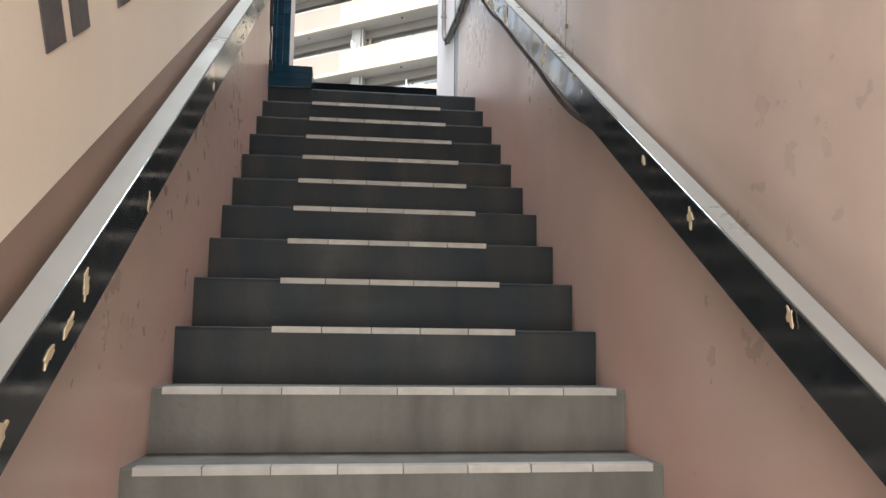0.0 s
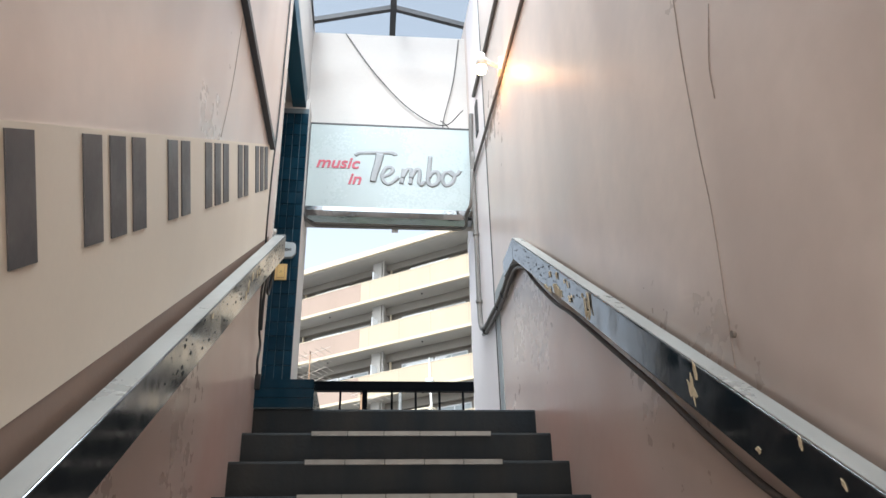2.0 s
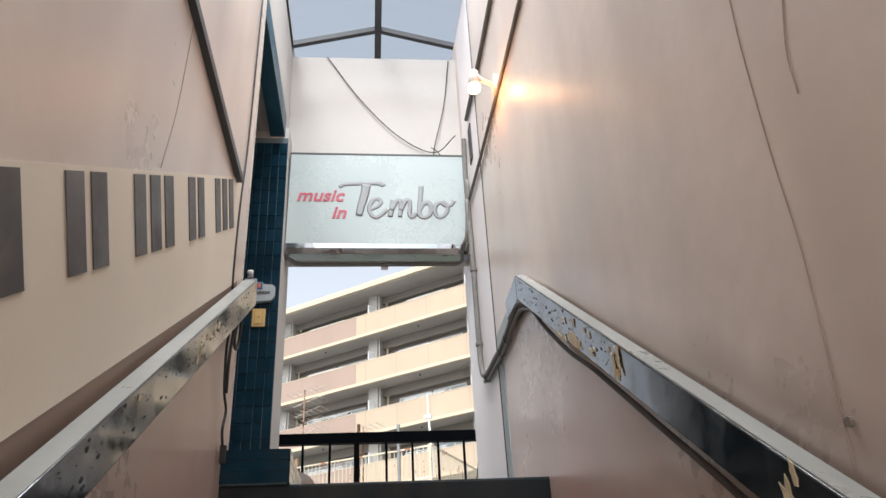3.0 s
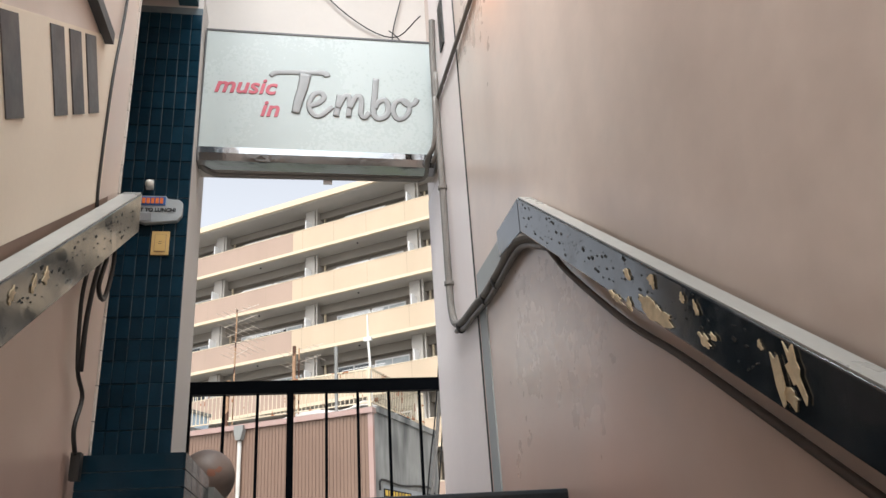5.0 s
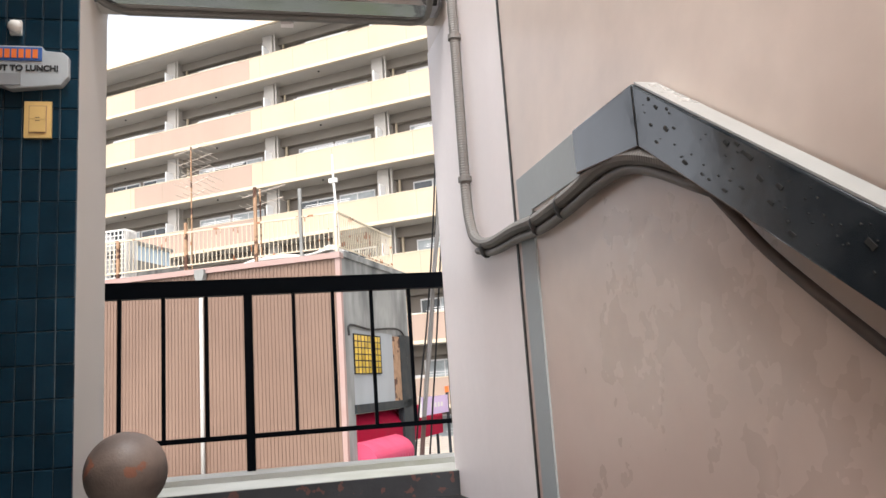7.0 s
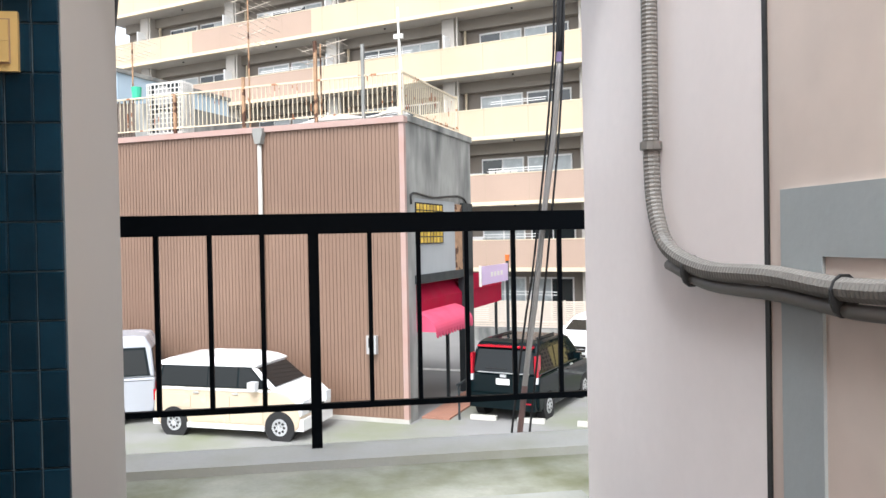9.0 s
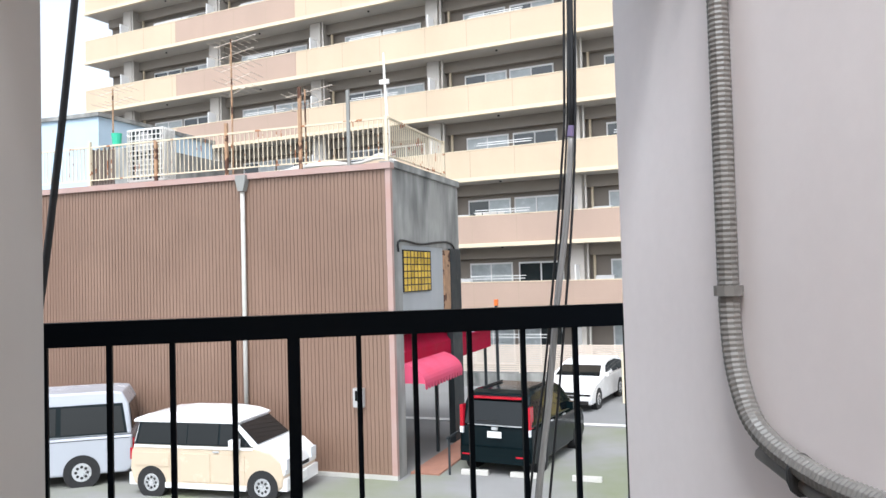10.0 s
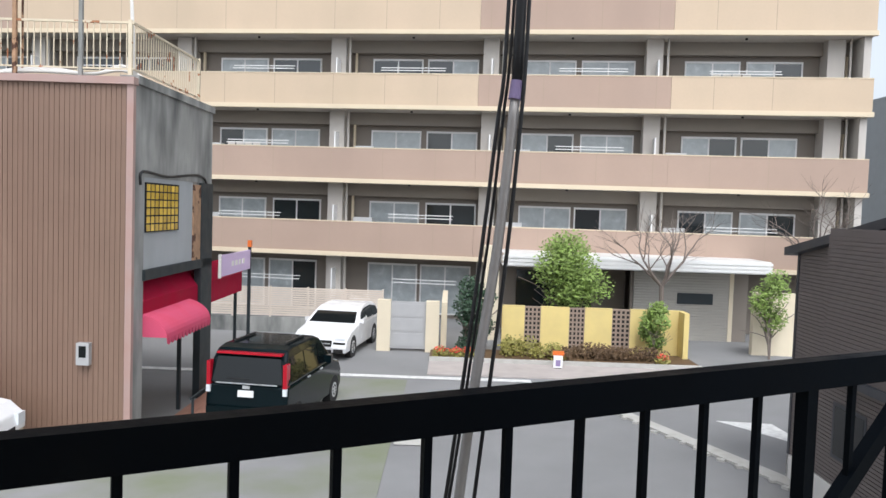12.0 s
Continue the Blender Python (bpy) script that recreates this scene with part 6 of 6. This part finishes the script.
for x0, x1 in ((-1.6, -0.80), (-0.78, 0.12), (0.14, 0.88)):
    for s in (-1, 1):
        bm = nb()
        z0 = 0.62 if abs((x0 + x1) / 2) > 1.0 else 0.34
        box(bm, x0 + 0.01, x1 - 0.01, s * 0.735 - 0.012, s * 0.735 + 0.012, z0, 0.88)
        part("door_panel", bm, "carcream", kv, "cream door panel", bevel=0.008)
bm = nb()
prism(bm, [(1.02, 1.03), (1.12, 1.06), (1.46, 0.985), (1.66, 0.815), (1.72, 0.56), (1.69, 0.50), (1.02, 0.50)], 1, -0.725, 0.725)
part("bonnet", bm, "carwhite", kv, "white bonnet and nose", bevel=0.03)
bits(kv, "waist_strip", "carwhite", [(-1.6, 1.05, -0.75, -0.73, 0.985, 1.035), (-1.6, 1.05, 0.73, 0.75, 0.985, 1.035)], 0.006)
bits(kv, "sill", "carwhite", [(-0.9, 0.9, -0.752, -0.70, 0.20, 0.30), (-0.9, 0.9, 0.70, 0.752, 0.20, 0.30)], 0.01)
bits(kv, "headlamp", "clearlamp", [(1.60, 1.735, -0.66, -0.42, 0.62, 0.82), (1.60, 1.735, 0.42, 0.66, 0.62, 0.82)], 0.04)
bits(kv, "grille", "darkgap", [(1.66, 1.72, -0.35, 0.35, 0.55, 0.62)], 0.01)
bits(kv, "bumper", "carwhite", [(1.52, 1.75, -0.70, 0.70, 0.22, 0.46), (-1.76, -1.55, -0.70, 0.70, 0.22, 0.46)], 0.05)
bits(kv, "tail_lamp", "redlamp", [(-1.74, -1.6, -0.70, -0.58, 0.72, 0.95), (-1.74, -1.6, 0.58, 0.70, 0.72, 0.95)], 0.02)
bits(kv, "mirror", "carwhite", [(0.62, 0.78, -0.90, -0.72, 1.02, 1.20), (0.62, 0.78, 0.72, 0.90, 1.02, 1.20)], 0.05)
bits(kv, "door_handle", "rim", [(-0.74, -0.60, -0.765, -0.74, 0.92, 0.95), (0.18, 0.32, -0.765, -0.74, 0.92, 0.95)], 0.004)
bits(kv, "number_plate", "plate", [(1.75, 1.765, -0.16, 0.16, 0.30, 0.45)], 0.003)

sv, _ = vehicle("large_van", -14.45, 12.9, 215, "silver long-roofed delivery van", [(-2.34, 0.35), (-2.36, 1.05), (1.9, 1.05), (2.2, 0.95), (2.33, 0.7), (2.33, 0.35), (2.2, 0.25), (-2.25, 0.25)],
                [(-2.35, 1.055), (-2.28, 1.7), (-2.15, 1.95), (-1.9, 1.98), (0.9, 1.98), (1.25, 1.9), (1.85, 1.1), (1.9, 1.055)], 1.695, 1.05, 1.98, 0.14, "carsilver", "carsilver", (-1.35, 1.3), 0.32,
                [[(-2.2, 1.12), (-2.12, 1.66), (-0.95, 1.68), (-0.95, 1.12)], [(-0.85, 1.12), (-0.85, 1.68), (0.35, 1.68), (0.35, 1.12)], [(0.45, 1.12), (0.45, 1.68), (1.05, 1.66), (1.5, 1.12)]],
                [("windscreen", (1.3, 1.83), (1.82, 1.14), 0.86, "carglass"), ("rear_window", (-2.34, 1.15), (-2.285, 1.68), 0.84, "carglass")],
                band=[[(-2.26, 1.09), (-2.16, 1.72), (0.38, 1.72), (0.38, 1.09)]])
bits(sv, "body_line", "darkgap", [(-2.3, 1.9, -0.852, -0.84, 0.98, 0.992), (-2.3, 1.9, 0.84, 0.852, 0.98, 0.992)], 0)
bits(sv, "door_handle", "cable", [(0.15, 0.3, -0.875, -0.84, 0.92, 0.97), (0.15, 0.3, 0.84, 0.875, 0.92, 0.97)], 0.01)
bits(sv, "tail_lamp", "redlamp", [(-2.385, -2.3, -0.78, -0.66, 0.6, 0.95), (-2.385, -2.3, 0.66, 0.78, 0.6, 0.95)])
bits(sv, "bumper", "carsilver", [(-2.45, -2.3, -0.78, 0.78, 0.28, 0.55), (2.25, 2.4, -0.78, 0.78, 0.28, 0.55)])

bv, _ = vehicle("black_minivan", -4.36, 17.75, 82, "glossy black compact minivan seen from its rear", [(-1.80, 0.30), (-1.85, 0.62), (-1.80, 1.02), (1.2, 1.02), (1.6, 0.93), (1.80, 0.7), (1.82, 0.35), (1.7, 0.23), (-1.7, 0.23)],
                [(-1.80, 1.025), (-1.70, 1.5), (-1.56, 1.68), (-1.25, 1.735), (0.1, 1.73), (0.4, 1.64), (1.1, 1.07), (1.2, 1.025)], 1.67, 1.03, 1.735, 0.15, "carblack", "carblack", (-1.22, 1.28), 0.29,
                [[(-1.62, 1.10), (-1.52, 1.54), (-0.8, 1.56), (-0.8, 1.10)], [(-0.72, 1.10), (-0.72, 1.56), (0.05, 1.56), (0.05, 1.10)], [(0.13, 1.10), (0.13, 1.56), (0.36, 1.53), (0.85, 1.10)]],
                [("rear_window", (-1.80, 1.06), (-1.70, 1.54), 0.86, "carglass"), ("windscreen", (0.46, 1.58), (1.07, 1.11), 0.86, "carglass")])
bits(bv, "tail_lamp", "redlamp", [(-1.85, -1.66, -0.812, -0.735, 1.0, 1.46), (-1.85, -1.66, 0.735, 0.812, 1.0, 1.46)], 0.025, "tall red tail lamp")
bits(bv, "reversing_lamp", "clearlamp", [(-1.86, -1.70, -0.815, -0.735, 0.86, 0.995), (-1.86, -1.70, 0.735, 0.815, 0.86, 0.995)], 0.02, "clear lower lamp")
bits(bv, "brake_lamp", "redlamp", [(-1.745, -1.58, -0.66, 0.66, 1.60, 1.635)], 0.012, "red strip along the tail spoiler")
bits(bv, "wiper", "cable", [(-1.82, -1.80, -0.05, 0.42, 1.13, 1.145)], 0.003)
bits(bv, "lower_reflector", "redlamp", [(-1.94, -1.90, -0.74, -0.50, 0.42, 0.45), (-1.94, -1.90, 0.50, 0.74, 0.42, 0.45)], 0.005)
bits(bv, "door_handle", "rim", [(-0.66, -0.50, -0.85, -0.82, 0.98, 1.005), (0.18, 0.34, -0.85, -0.82, 0.98, 1.005)], 0.004)
bits(bv, "number_plate", "plate", [(-1.88, -1.86, -0.16, 0.16, 0.80, 0.93)], 0.003)
bits(bv, "badge", "rim", [(-1.865, -1.83, -0.07, 0.07, 0.96, 1.02)], 0.006)
bits(bv, "trim_strip", "rim", [(-1.865, -1.84, -0.62, 0.62, 1.045, 1.065)], 0.004)
bits(bv, "bumper", "carblack", [(-1.93, -1.75, -0.78, 0.78, 0.28, 0.6)], 0.03)
bits(bv, "roof_rack", "cable", [(-1.2, -0.1, -0.55, -0.52, 1.74, 1.775), (-1.2, -0.1, 0.52, 0.55, 1.74, 1.775)])
bits(bv, "mirror", "carblack", [(0.5, 0.64, -0.98, -0.80, 1.08, 1.24), (0.5, 0.64, 0.80, 0.98, 1.08, 1.24)], 0.03)

wc, _ = vehicle("white_estate_car", -4.25, 25.75, -98, "white estate car parked facing the street", [(-2.28, 0.35), (-2.33, 0.75), (-2.28, 0.98), (0.9, 0.96), (1.7, 0.85), (2.2, 0.66), (2.34, 0.42), (2.28, 0.24), (-2.2, 0.24)],
                [(-2.28, 0.99), (-2.05, 1.3), (-1.7, 1.44), (-0.9, 1.475), (-0.2, 1.44), (0.25, 1.32), (0.95, 0.97), (1.0, 0.955)], 1.80, 0.97, 1.475, 0.2, "carwhite", "carwhite", (-1.38, 1.42), 0.33,
                [[(-2.0, 1.03), (-1.85, 1.25), (-1.2, 1.36), (-1.2, 1.03)], [(-1.12, 1.03), (-1.12, 1.37), (-0.35, 1.35), (-0.35, 1.03)], [(-0.27, 1.03), (-0.27, 1.33), (0.1, 1.26), (0.6, 1.03)]],
                [("windscreen", (0.27, 1.30), (0.88, 1.0), 0.88, "carglass")],
                band=[[(-2.06, 1.01), (-1.88, 1.28), (-1.2, 1.39), (-0.3, 1.37), (0.12, 1.29), (0.66, 1.01)]])
wc.scale = (0.93, 0.93, 0.93)
bits(wc, "grille", "darkgap", [(2.25, 2.345, -0.42, 0.42, 0.45, 0.64)], 0.02)
bits(wc, "grille_bar", "rim", [(2.33, 2.36, -0.40, 0.40, 0.535, 0.565)], 0.004)
bm = nb()
tube(bm, [(2.335, 0, 0.55), (2.37, 0, 0.55)], 0.07, 16)
part("badge", bm, "rim", wc)
bits(wc, "headlamp_shadow", "darkgap", [(2.08, 2.30, -0.86, -0.48, 0.53, 0.585), (2.08, 2.30, 0.48, 0.86, 0.53, 0.585)], 0.01)
bits(wc, "headlamp", "clearlamp", [(2.02, 2.22, -0.84, -0.50, 0.58, 0.70), (2.02, 2.22, 0.50, 0.84, 0.58, 0.70)], 0.03)
bits(wc, "air_intake", "darkgap", [(2.28, 2.36, -0.80, -0.5, 0.26, 0.38), (2.28, 2.36, 0.5, 0.80, 0.26, 0.38), (2.29, 2.365, -0.42, 0.42, 0.25, 0.36)], 0.01)
bits(wc, "number_plate", "plate", [(2.36, 2.375, -0.17, 0.17, 0.36, 0.46)], 0.003)
bits(wc, "mirror", "carwhite", [(0.45, 0.62, -1.02, -0.86, 0.98, 1.1), (0.45, 0.62, 0.86, 1.02, 0.98, 1.1)], 0.03)
